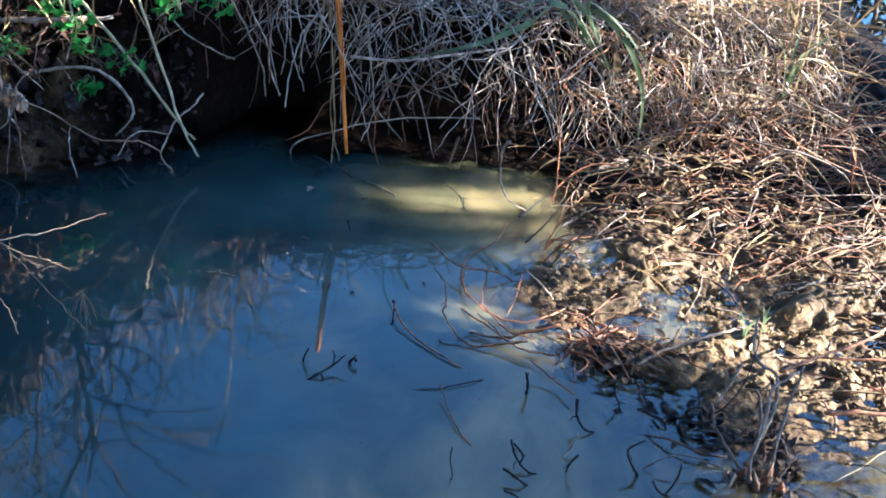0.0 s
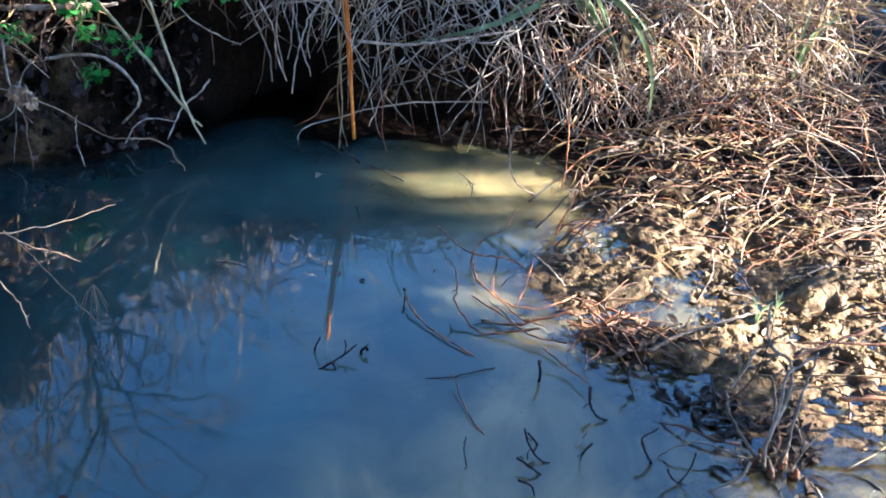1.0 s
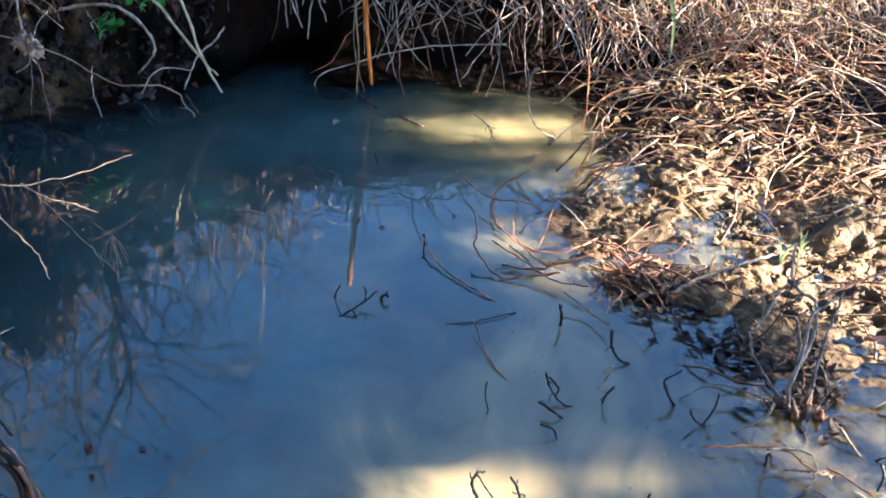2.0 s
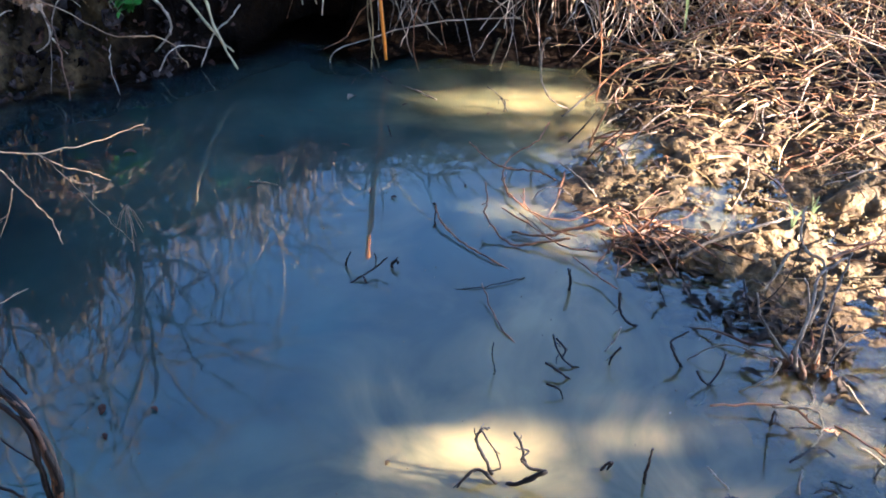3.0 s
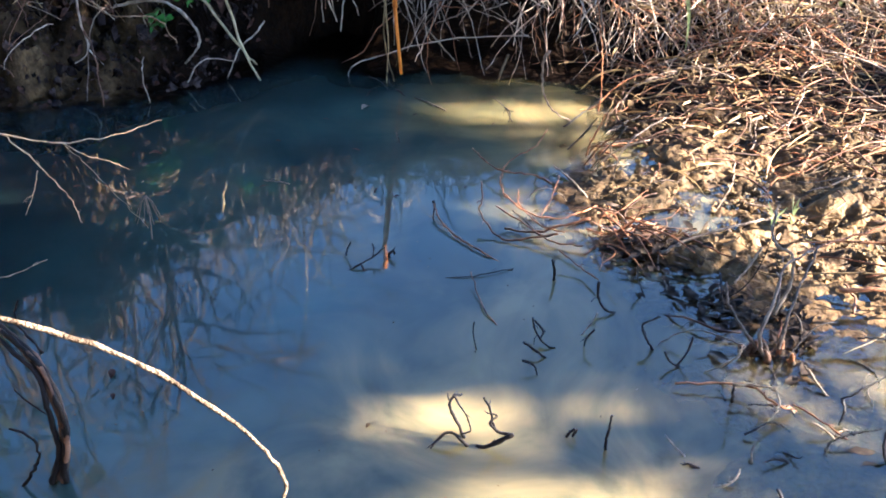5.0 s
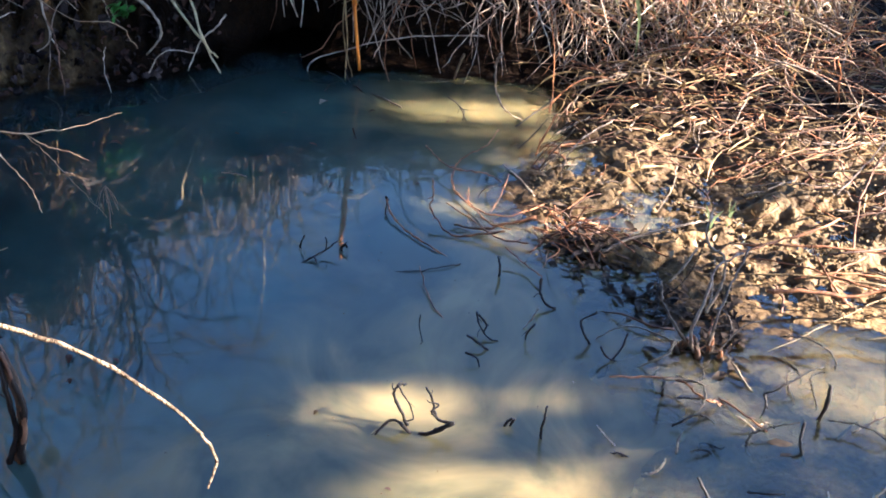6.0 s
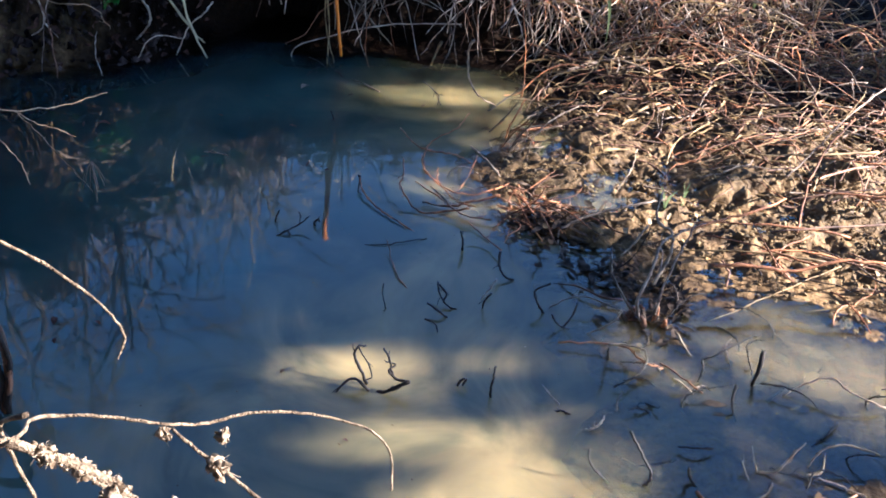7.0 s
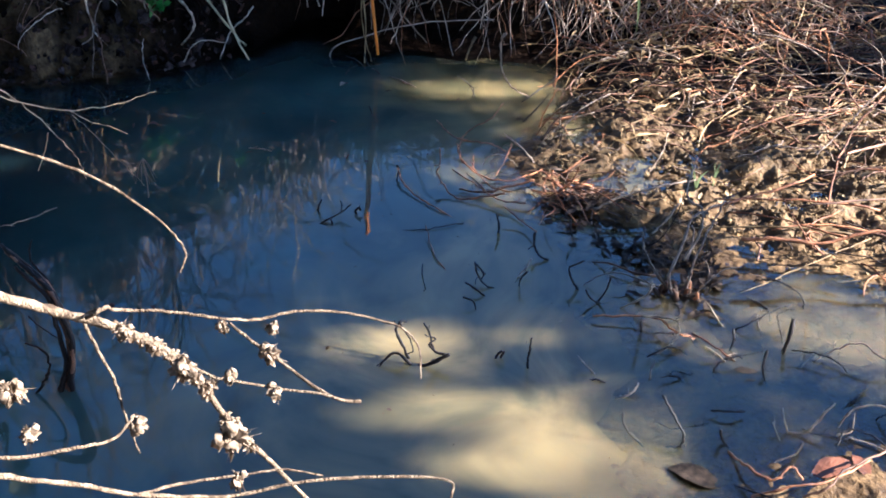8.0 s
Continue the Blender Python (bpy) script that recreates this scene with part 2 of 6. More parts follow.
NEAR_SHORE = [(1.5, 1.25), (1.25, 1.16), (1.0, 1.17), (0.86, 1.13), (0.80, 1.02), (0.95, 0.9), (1.0, 0.5), (0.6, 0.28), (-0.4, 0.25),
              (-1.2, 0.4), (-1.6, 0.9), (-2.4, 1.2)]
POOL = np.array(FAR_SHORE + SPIT_SHORE + NEAR_SHORE)


def shore_distance(x, y):
    """Distance to the pool's edge, positive on land."""
    best = np.full(x.shape, 1e9)
    inside = np.zeros(x.shape, bool)
    for (x0, y0), (x1, y1) in zip(POOL, np.roll(POOL, -1, 0)):
        k = np.clip(((x - x0) * (x1 - x0) + (y - y0) * (y1 - y0)) / ((x1 - x0) ** 2 + (y1 - y0) ** 2), 0, 1)
        best = np.minimum(best, np.hypot(x - x0 - k * (x1 - x0), y - y0 - k * (y1 - y0)))
        if y0 != y1:
            inside ^= ((y0 > y) != (y1 > y)) & (x < (x1 - x0) * (y - y0) / (y1 - y0) + x0)
    return np.where(inside, -best, best)


def height(x, y):
    x, y = np.asarray(x, float), np.asarray(y, float)
    wob = 0.08 * (lattice_noise(x * 9 + 40, y * 9 + 11) - 0.5) + 0.05 * (lattice_noise(x * 28 + 9, y * 28 + 70) - 0.5)
    spit = smooth(0.10, 0.26, x) * smooth(1.45, 1.58, y) * smooth(2.62, 2.45, y)
    wob = wob + spit * (0.11 * (lattice_noise(x * 5 + 3, y * 7 + 44) - 0.5) + 0.06 * (lattice_noise(x * 15 + 21, y * 19 + 5) - 0.5))
    sd = shore_distance(x, y) + wob
    # bank line, behind the spit on the right
    line = np.interp(x, [-3, -1.22, -0.82, -0.68, -0.5, 0.0, 0.25, 0.7, 1.2, 3], [1.7, 2.2, 2.48, 2.72, 2.7, 2.8, 2.86, 3.0, 3.2, 3.6])
    up = np.interp(x, [-3, -1.0, -0.5, 0.2, 0.7, 1.1, 1.6], [0.42, 0.36, 0.34, 0.30, 0.22, 0.12, 0.05])
    run = np.interp(x, [-1.4, -0.9, -0.7, 0.0, 0.4, 1.0], [0.38, 0.30, 0.10, 0.16, 0.35, 0.6])
    ledge = 0.14 * smooth(0.0, 0.20, y - line) + 0.24 * smooth(0.30, 0.46, y - line)
    west = smooth(-0.78, -0.95, x)
    bank = (1 - west) * up * smooth(0, 1, (y - line) / run) + west * ledge + 0.25 * smooth(0.2, 2.5, y - line) * smooth(0.9, -0.2, x)
    land = (0.032 - 0.014 * spit) * smooth(-0.02, 0.10 + 0.10 * spit, sd) + 0.03 * smooth(0.1, 0.8, sd)
    flat = smooth(0.15, 0.3, x) * smooth(1.55, 1.65, y) * smooth(2.5, 2.3, y)
    land = land - flat * 0.022 * smooth(0.50, 0.66, lattice_noise(x * 6.5 + 3, y * 8.5 + 20))
    land = land * (1 - 0.6 * smooth(2.0, 1.75, y) * smooth(0.42, 0.6, x))
    land = land * np.where((y < 1.45) & (x > 0.5), 0.45, 1.0)
    near = 0.28 * smooth(0.0, 0.6, sd) * smooth(0.9, 0.2, y)
    right = 0.12 * smooth(1.7, 3.2, x) * smooth(4.6, 3.0, y)
    left = 0.35 * smooth(-1.5, -2.4, x)
    dip = -0.10 * smooth(3.5, 4.1, y) * smooth(1.0, 1.5, x) * smooth(6.5, 5.5, y) * smooth(4.0, 2.6, x)
    far = 0.7 * smooth(6.0, 14.0, np.hypot(x, y - 1.5))
    clod = lattice_noise(x * 13, y * 13) * 0.024 + lattice_noise(x * 33 + 5, y * 33) * 0.014
    crust = lattice_noise(x * 52 + 9, y * 52) * lattice_noise(x * 60, y * 60 + 31) * 0.014
    clod = clod + crust + np.abs(lattice_noise(x * 95, y * 95 + 3) - 0.5) * 0.010
    rough = np.where(sd > 0, smooth(0, 0.06 + 0.10 * smooth(1.95, 1.75, y) * smooth(0.4, 0.6, x), sd) * (1 + 1.6 * smooth(-0.7, -0.95, x)), 0.25)
    lump = lattice_noise(x * 21 + 13, y * 24 + 2) * lattice_noise(x * 37, y * 41 + 17)
    clod = clod + spit * (0.026 * lump - 0.004 + 0.012 * (lattice_noise(x * 70 + 1, y * 74) - 0.5))
    left_lumps = smooth(-0.72, -0.9, x) * smooth(1.9, 2.1, y)
    clod = clod + left_lumps * (0.05 * (lattice_noise(x * 17, y * 17 + 4) - 0.5) + 0.034 * (lattice_noise(x * 41 + 8, y * 41) - 0.5))
    dry = land + np.maximum(np.maximum(bank, near), np.maximum(right, left)) + dip + far
    east, south = smooth(0.0, 0.6, x), smooth(2.2, 1.7, y)
    slope = 0.30 - 0.262 * east * south
    cap = 0.30 - 0.288 * smooth(0.3, 0.75, x) * smooth(1.95, 1.6, y)
    wet = -np.minimum(np.maximum(-sd, 0) * slope, cap)
    worked = smooth(-2.1, -1.7, x) * smooth(2.4, 2.0, x) * smooth(0.15, 0.5, y) * smooth(4.3, 3.8, y)
    swell = 0.12 * (lattice_noise(x * 0.6 + 5, y * 0.6) - 0.5) * (1 - worked)
    return np.where(sd > 0, dry + swell, wet) + (clod - 0.028) * rough * worked


def ground_z(x, y):
    return float(height(np.array([x]), np.array([y]))[0])


def spread(lo, hi, step, far, a=0, b=0):
    """Grid lines: even from lo to hi, twice as fine from a to b, ever wider out to far."""
    inner = list(np.arange(lo, a, step)) + list(np.arange(a, b, step * 0.5)) + list(np.arange(b, hi, step)) if b else list(np.arange(lo, hi, step))
    out_, d = [], step
    p = hi
    while p < far:
        out_.append(p)
        d *= 1.28
        p += d
    low, d, p = [], step, lo
    while p > -far:
        d *= 1.28
        p -= d
        low.append(p)
    return np.array(low[::-1] + inner + out_ + [far])


def mesh_object(name, verts, faces, mat, smooth_faces=True, parent=None):
    me = bpy.data.meshes.new(name)
    me.from_pydata([tuple(v) for v in verts], [], faces)
    if smooth_faces:
        me.polygons.foreach_set("use_smooth", [True] * len(me.polygons))
    me.materials.append(mat)
    me.update()
    ob = new(name, me)
    if parent is not None:
        ob.parent = parent
    return ob


def sheet(name, xs, ys, z, mat):
    gx, gy = np.meshgrid(xs, ys)
    gz = z(gx, gy)
    nx, ny = len(xs), len(ys)
    idx = np.arange(nx * ny).reshape(ny, nx)
    quads = np.stack([idx[:-1, :-1], idx[:-1, 1:], idx[1:, 1:], idx[1:, :-1]], -1).reshape(-1, 4)
    return mesh_object(name, np.stack([gx, gy, gz], -1).reshape(-1, 3).tolist(), quads.tolist(), mat), gx, gy, gz


LINE_X = [-3, -1.22, -0.82, -0.68, -0.5, 0.0, 0.25, 0.7, 1.2, 3]
LINE_Y = [1.7, 2.2, 2.48, 2.72, 2.7, 2.8, 2.86, 3.0, 3.2, 3.6]
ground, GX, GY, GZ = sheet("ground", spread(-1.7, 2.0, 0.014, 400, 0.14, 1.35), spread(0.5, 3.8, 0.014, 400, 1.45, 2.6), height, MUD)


def hollow(x, y):
    """How far the stream has pushed the foot of the far bank back at a place."""
    k = y - np.interp(x, LINE_X, LINE_Y)
    deep = np.interp(x, [-1.5, -1.0, -0.85, -0.65, 0.1, 0.5], [0.12, 0.12, 0.16, 0.22, 0.17, 0.0])
    run = np.interp(x, [-1.4, -0.9, -0.7, 0.0, 0.4, 1.0], [0.38, 0.30, 0.10, 0.16, 0.35, 0.6])
    u = np.where(x < -0.86, 0.5 * (k - 0.12) / 0.26, k / run)
    return deep * smooth(-0.3, 0.35, u) * (1 - smooth(0.62, 1.1, u))


def undercut():
    """Hollows the far bank's foot; paints shade and dark soil above the pale silt."""
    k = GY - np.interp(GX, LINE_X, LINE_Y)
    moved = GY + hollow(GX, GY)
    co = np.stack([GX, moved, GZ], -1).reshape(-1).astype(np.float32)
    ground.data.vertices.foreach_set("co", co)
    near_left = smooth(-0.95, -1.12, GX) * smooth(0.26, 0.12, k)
    # dark litter and the shaded gaps between stems, painted over the rear spit
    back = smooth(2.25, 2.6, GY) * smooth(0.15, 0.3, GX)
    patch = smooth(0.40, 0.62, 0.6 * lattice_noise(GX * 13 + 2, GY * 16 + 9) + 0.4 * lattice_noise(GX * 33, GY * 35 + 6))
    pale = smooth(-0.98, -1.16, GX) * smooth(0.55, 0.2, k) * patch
    soil_shade = np.maximum(smooth(-0.26, -0.10, k), back) * (1 - 0.30 * near_left) * (1 - 0.5 * pale) * smooth(8, 4, np.hypot(GX, GY))
    at = ground.data.attributes.new("soil_shade", "FLOAT", "POINT")
    at.data.foreach_set("value", soil_shade.ravel().astype(np.float32))
    ground.data.update()


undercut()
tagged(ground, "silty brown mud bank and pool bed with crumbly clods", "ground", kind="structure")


def water_sheet():
    xs, ys = spread(-1.8, 2.2, 0.02, 8), spread(0.2, 4.2, 0.02, 8)
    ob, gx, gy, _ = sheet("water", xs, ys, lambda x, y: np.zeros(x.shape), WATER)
    depth = np.maximum(0, -height(gx, gy))
    veil = 1 - np.exp(-depth / 0.016)
    at = ob.data.attributes.new("depth", "FLOAT", "POINT")
    at.data.foreach_set("value", veil.ravel().tolist())
    # stirred-up silt in shallows; shade painted into the clear end under the far bank
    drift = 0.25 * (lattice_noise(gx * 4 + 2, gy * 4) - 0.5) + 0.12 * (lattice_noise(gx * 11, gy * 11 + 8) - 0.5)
    # pale silt pushed under the far sunlit patch to paint its glow
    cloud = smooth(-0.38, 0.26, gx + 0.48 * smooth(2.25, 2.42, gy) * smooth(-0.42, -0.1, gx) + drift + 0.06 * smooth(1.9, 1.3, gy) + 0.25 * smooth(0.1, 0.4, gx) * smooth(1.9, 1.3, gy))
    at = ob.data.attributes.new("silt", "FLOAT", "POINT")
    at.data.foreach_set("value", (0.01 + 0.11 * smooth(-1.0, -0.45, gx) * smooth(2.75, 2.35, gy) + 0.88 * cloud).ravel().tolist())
    return tagged(ob, "still silty pool water mirroring blue sky", "water", kind="structure")


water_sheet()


# ---------------------------------------------------------------- building blocks
def curve_points(pts, per=5):
    """Catmull-Rom through the control points."""
    p = [Vector(q) for q in pts]
    p = [2 * p[0] - p[1]] + p + [2 * p[-1] - p[-2]]
    res = []
    for i in range(1, len(p) - 2):
        for k in range(per):
            u = k / per
            a, b, c, d = p[i - 1], p[i], p[i + 1], p[i + 2]
            res.append(0.5 * (2 * b + (c - a) * u + (2 * a - 5 * b + 4 * c - d) * u * u + (3 * b - a - 3 * c + d) * u ** 3))
    res.append(p[-2])
    return res


def tube(pts, r0, r1, sides=6, wobble=0.0, knots=0.0):
    """Vertices and faces of a tapered, slightly uneven round stem along points."""
    verts, faces = [], []
    n = len(pts)
    side = None
    for i, q in enumerate(pts):
        way = (pts[min(i + 1, n - 1)] - pts[max(i - 1, 0)]).normalized()
        if side is None or abs(side.dot(way)) > 0.95:
            side = way.orthogonal()
        side = (side - way * side.dot(way)).normalized()
        other = way.cross(side)
        r = r0 + (r1 - r0) * i / (n - 1)
        r *= 1 + random.uniform(-knots, knots)
        c = q + Vector((random.uniform(-1, 1), random.uniform(-1, 1), random.uniform(-1, 1))) * wobble
        for k in range(sides):
            a = 2 * math.pi * k / sides
            verts.append(c + (side * math.cos(a) + other * math.sin(a)) * r)
    for i in range(n - 1):
        for k in range(sides):
            a, b = i * sides + k, i * sides + (k + 1) % sides
            faces.append((a, b, b + sides, a + sides))
    faces.append(tuple(range(sides))[::-1])
    faces.append(tuple(range((n - 1) * sides, n * sides)))
    return verts, faces


class Heap:
    """Collects many small shapes into one mesh."""

    def __init__(self):
        self.v, self.f = [], []

    def add(self, verts, faces):
        o = len(self.v)
        self.v.extend(verts)
        self.f.extend([tuple(i + o for i in f) for f in faces])

    def build(self, name, mat, parent=None):
        return mesh_object(name, self.v, self.f, mat, True, parent)


def part(name, heap, mat, parent, label=""):
    return tagged(heap.build(name, mat, parent), label)


LABELS = {
    "black_twig": ("blackened wet twig sticking out of the pool", "twig", "twigs in the pool"),
    "red_runner": ("thin reddish dead runner trailing over the water", "stem", "runners at the mud edge"),
    "pale_root": ("pale bleached root lying on the wet mud", "root", "roots on the mud"),
    "dry_straw": ("dry pale straw hanging from the far bank", "straw", "straws on the far bank"),
    "bare_weed_twig": ("thin bare weed twig leaning over the water", "twig", "weed twigs over the pool"),
    "curved_weed_stem": ("pale curved dry weed stem close to the viewer", "stem", ""),
    "dark_sprig": ("dark dead sprig beside the fibrous stalk", "twig", "dark sprigs"),
    "fallen_twig": ("reddish-brown dead stem arching over the mud", "stem", "dead stems on the spit"),
}


def stem(kind, pts, r0, r1, mat, sides=6):
    """A crooked twig with small side spurs."""
    label, category, group = LABELS[kind]
    h = Heap()
    length = sum((Vector(a) - Vector(b)).length for a, b in zip(pts, pts[1:]))
    line = curve_points(pts, 6)
    kink = 0.0004 if kind == "curved_weed_stem" else min(0.0022, length * 0.012)
    line = [line[0]] + [p + Vector((random.gauss(0, 0.5), random.gauss(0, 0.5), random.gauss(0, 0.5))) * kink for p in line[1:-1]] + [line[-1]]
    h.add(*tube(line, r0, r1, sides, 0.0, 0.22))
    if kind in ("black_twig", "red_runner", "pale_root", "bare_weed_twig", "dark_sprig"):
        for _ in range(1 + (length > 0.08) + (length > 0.2)):
            k = random.randrange(2, len(line) - 2)
            d = (line[k + 1] - line[k - 1]).normalized()
            s = (d + Vector((random.gauss(0, 0.8), random.gauss(0, 0.8), random.gauss(0.3, 0.6)))).normalized()
            n = random.uniform(0.006, 0.02)
            r = 0.55 * (r0 + (r1 - r0) * k / len(line))
            h.add(*tube([line[k], line[k] + s * n * 0.5, line[k] + (s + d * 0.4).normalized() * n], r, r * 0.5, 5))
    return tagged(h.build(kind, mat), label, category, group)


# ---------------------------------------------------------------- twigs, roots and stems
# blackened twigs standing in the water
stem("black_twig", [(-0.216, 1.691, -0.020), (-0.215, 1.691, -0.012), (-0.213, 1.691, 0.010), (-0.204, 1.691, 0.033)], 0.0025, 0.0014, BLACK)
stem("black_twig", [(-0.199, 1.633, -0.005), (-0.172, 1.654, 0.008), (-0.154, 1.677, 0.015), (-0.134, 1.692, 0.030)], 0.0025, 0.0014, BLACK)
stem("black_twig", [(-0.172, 1.654, 0.008), (-0.165, 1.646, 0.004), (-0.162, 1.645, -0.010)], 0.0022, 0.0014, BLACK)
stem("black_twig", [(-0.123, 1.705, -0.010), (-0.129, 1.705, 0.005), (-0.120, 1.705, 0.017), (-0.117, 1.705, 0.009)], 0.0029, 0.0022, BLACK)
stem("black_twig", [(-0.154, 1.677, 0.015), (-0.154, 1.683, 0.030), (-0.158, 1.686, 0.040)], 0.0014, 0.0011, BLACK)
stem("black_twig", [(0.140, 1.213, -0.020), (0.124, 1.213, 0.022), (0.107, 1.223, 0.048), (0.111, 1.233, 0.062), (0.122, 1.243, 0.060)], 0.0036, 0.0018, BLACK)
stem("black_twig", [(0.139, 1.200, -0.010), (0.173, 1.197, 0.005), (0.212, 1.204, 0.030)], 0.0036, 0.0040, BLACK)
stem("black_twig", [(0.142, 1.195, 0.000), (0.116, 1.197, 0.020), (0.097, 1.184, 0.012), (0.083, 1.171, -0.010)], 0.0029, 0.0018, BLACK)
stem("black_twig", [(0.210, 1.208, 0.025), (0.183, 1.208, 0.030), (0.172, 1.216, 0.060), (0.160, 1.220, 0.080)], 0.0029, 0.0022, BLACK)
stem("black_twig", [(0.183, 1.208, 0.030), (0.174, 1.205, 0.045), (0.183, 1.217, 0.050), (0.173, 1.215, 0.055)], 0.0022, 0.0014, BLACK)
stem("black_twig", [(0.113, 1.219, 0.075), (0.135, 1.209, 0.050), (0.146, 1.197, 0.030), (0.131, 1.198, 0.020)], 0.0013, 0.0011, BLACK)
stem("black_twig", [(0.354, 1.240, -0.020), (0.353, 1.240, -0.013), (0.350, 1.240, 0.017), (0.352, 1.240, 0.039), (0.355, 1.240, 0.069)], 0.0029, 0.0018, BLACK)
stem("black_twig", [(0.287, 1.257, -0.010), (0.292, 1.252, 0.010), (0.301, 1.253, 0.020)], 0.0029, 0.0022, BLACK)
stem("black_twig", [(0.204, 1.704, -0.020), (0.204, 1.704, -0.005), (0.204, 1.704, 0.023), (0.198, 1.704, 0.047)], 0.0029, 0.0022, BLACK)
stem("black_twig", [(0.294, 1.643, 0.050), (0.297, 1.627, 0.025), (0.312, 1.614, 0.010), (0.339, 1.624, -0.005)], 0.0029, 0.0018, BLACK)
stem("black_twig", [(0.190, 1.524, 0.030), (0.202, 1.495, 0.020), (0.223, 1.481, 0.005), (0.250, 1.488, -0.004)], 0.0022, 0.0014, BLACK)
stem("black_twig", [(0.196, 1.509, 0.035), (0.213, 1.501, 0.020), (0.210, 1.492, 0.010)], 0.0022, 0.0014, BLACK)
stem("black_twig", [(0.184, 1.460, 0.020), (0.211, 1.449, 0.012), (0.229, 1.453, -0.004)], 0.0025, 0.0018, BLACK)
stem("black_twig", [(0.191, 1.407, 0.020), (0.213, 1.406, 0.012), (0.222, 1.395, -0.006)], 0.0022, 0.0014, BLACK)
stem("black_twig", [(0.302, 1.501, 0.040), (0.290, 1.497, 0.020), (0.287, 1.507, -0.010)], 0.0022, 0.0014, BLACK)
stem("black_twig", [(0.411, 1.554, 0.050), (0.386, 1.535, 0.045), (0.384, 1.526, 0.035), (0.396, 1.515, 0.020), (0.406, 1.523, 0.000), (0.408, 1.521, -0.010)], 0.0018, 0.0025, BLACK)
stem("black_twig", [(0.425, 1.480, 0.030), (0.439, 1.479, 0.010), (0.461, 1.488, -0.004)], 0.0022, 0.0014, BLACK)
stem("black_twig", [(0.469, 1.508, 0.050), (0.464, 1.495, 0.025), (0.444, 1.481, -0.006)], 0.0022, 0.0014, BLACK)
stem("black_twig", [(0.360, 1.718, 0.050), (0.363, 1.707, 0.030), (0.377, 1.703, 0.000)], 0.0022, 0.0014, BLACK)
stem("black_twig", [(0.770, 1.351, 0.040), (0.767, 1.326, 0.015), (0.777, 1.309, -0.010)], 0.0029, 0.0022, BLACK)
stem("black_twig", [(0.711, 1.419, 0.030), (0.714, 1.404, 0.020), (0.710, 1.398, -0.006)], 0.0029, 0.0018, BLACK)
stem("black_twig", [(0.533, 1.099, 0.050), (0.539, 1.088, 0.030), (0.573, 1.093, -0.010)], 0.0025, 0.0018, BLACK)
stem("black_twig", [(0.594, 1.148, 0.060), (0.612, 1.126, 0.045), (0.635, 1.104, 0.020), (0.629, 1.094, 0.000), (0.609, 1.096, -0.004)], 0.0022, 0.0025, BLACK)
stem("black_twig", [(0.678, 1.192, 0.010), (0.708, 1.191, 0.015), (0.735, 1.204, 0.010)], 0.0022, 0.0022, BLACK)
stem("black_twig", [(0.693, 1.121, 0.030), (0.698, 1.125, 0.010), (0.712, 1.117, -0.005)], 0.0029, 0.0022, BLACK)
stem("black_twig", [(0.297, 1.257, -0.006), (0.299, 1.257, 0.005), (0.304, 1.257, 0.016)], 0.0022, 0.0022, BLACK)
stem("black_twig", [(0.816, 1.436, 0.060), (0.811, 1.413, 0.030), (0.808, 1.422, -0.010)], 0.0043, 0.0036, BLACK)
# reddish runners reaching over the water
stem("red_runner", [(-0.088, 1.913, 0.025), (-0.063, 1.863, 0.012), (-0.019, 1.816, 0.006), (0.043, 1.771, 0.004), (0.109, 1.734, -0.004)], 0.0021, 0.0017, RUNNER)
stem("red_runner", [(-0.089, 1.908, 0.030), (-0.084, 1.908, 0.020), (-0.080, 1.879, 0.000), (-0.056, 1.852, -0.010)], 0.0029, 0.0011, BLACK)
stem("red_runner", [(0.008, 1.947, 0.070), (0.019, 1.910, 0.055), (0.021, 1.877, 0.035), (0.052, 1.845, 0.012), (0.084, 1.827, 0.004), (0.133, 1.832, 0.012), (0.192, 1.835, 0.030)], 0.0017, 0.0026, RUNNER)
stem("red_runner", [(0.077, 1.867, 0.008), (0.140, 1.861, 0.012), (0.196, 1.871, 0.030), (0.251, 1.889, 0.045)], 0.0021, 0.0034, RUNNER)
stem("red_runner", [(0.109, 2.229, 0.080), (0.087, 2.164, 0.060), (0.042, 2.132, 0.040), (0.028, 2.086, 0.020), (0.049, 2.013, 0.012), (0.092, 1.969, 0.008)], 0.0017, 0.0021, RUNNER)
stem("red_runner", [(0.085, 1.908, 0.030), (0.120, 1.879, 0.025), (0.151, 1.864, 0.004)], 0.0015, 0.0019, PALE)
stem("red_runner", [(0.101, 2.022, -0.005), (0.115, 2.006, 0.030), (0.143, 2.011, 0.040), (0.170, 2.014, 0.030), (0.187, 2.033, 0.000)], 0.0011, 0.0011, PALE)
stem("red_runner", [(0.148, 2.046, 0.080), (0.176, 2.031, 0.070), (0.207, 2.021, 0.050), (0.232, 2.007, 0.030)], 0.0019, 0.0023, PALE)
stem("red_runner", [(-0.065, 2.209, 0.020), (-0.004, 2.113, 0.030), (0.043, 2.087, 0.030), (0.097, 2.108, 0.020), (0.141, 2.114, 0.000)], 0.0017, 0.0021, RUNNER)
stem("red_runner", [(0.203, 1.771, 0.030), (0.250, 1.742, 0.015), (0.290, 1.698, 0.020)], 0.0017, 0.0017, RUNNER)
stem("red_runner", [(0.048, 1.662, 0.020), (0.071, 1.613, 0.008), (0.101, 1.556, 0.004), (0.141, 1.510, -0.004)], 0.0013, 0.0013, RUNNER)
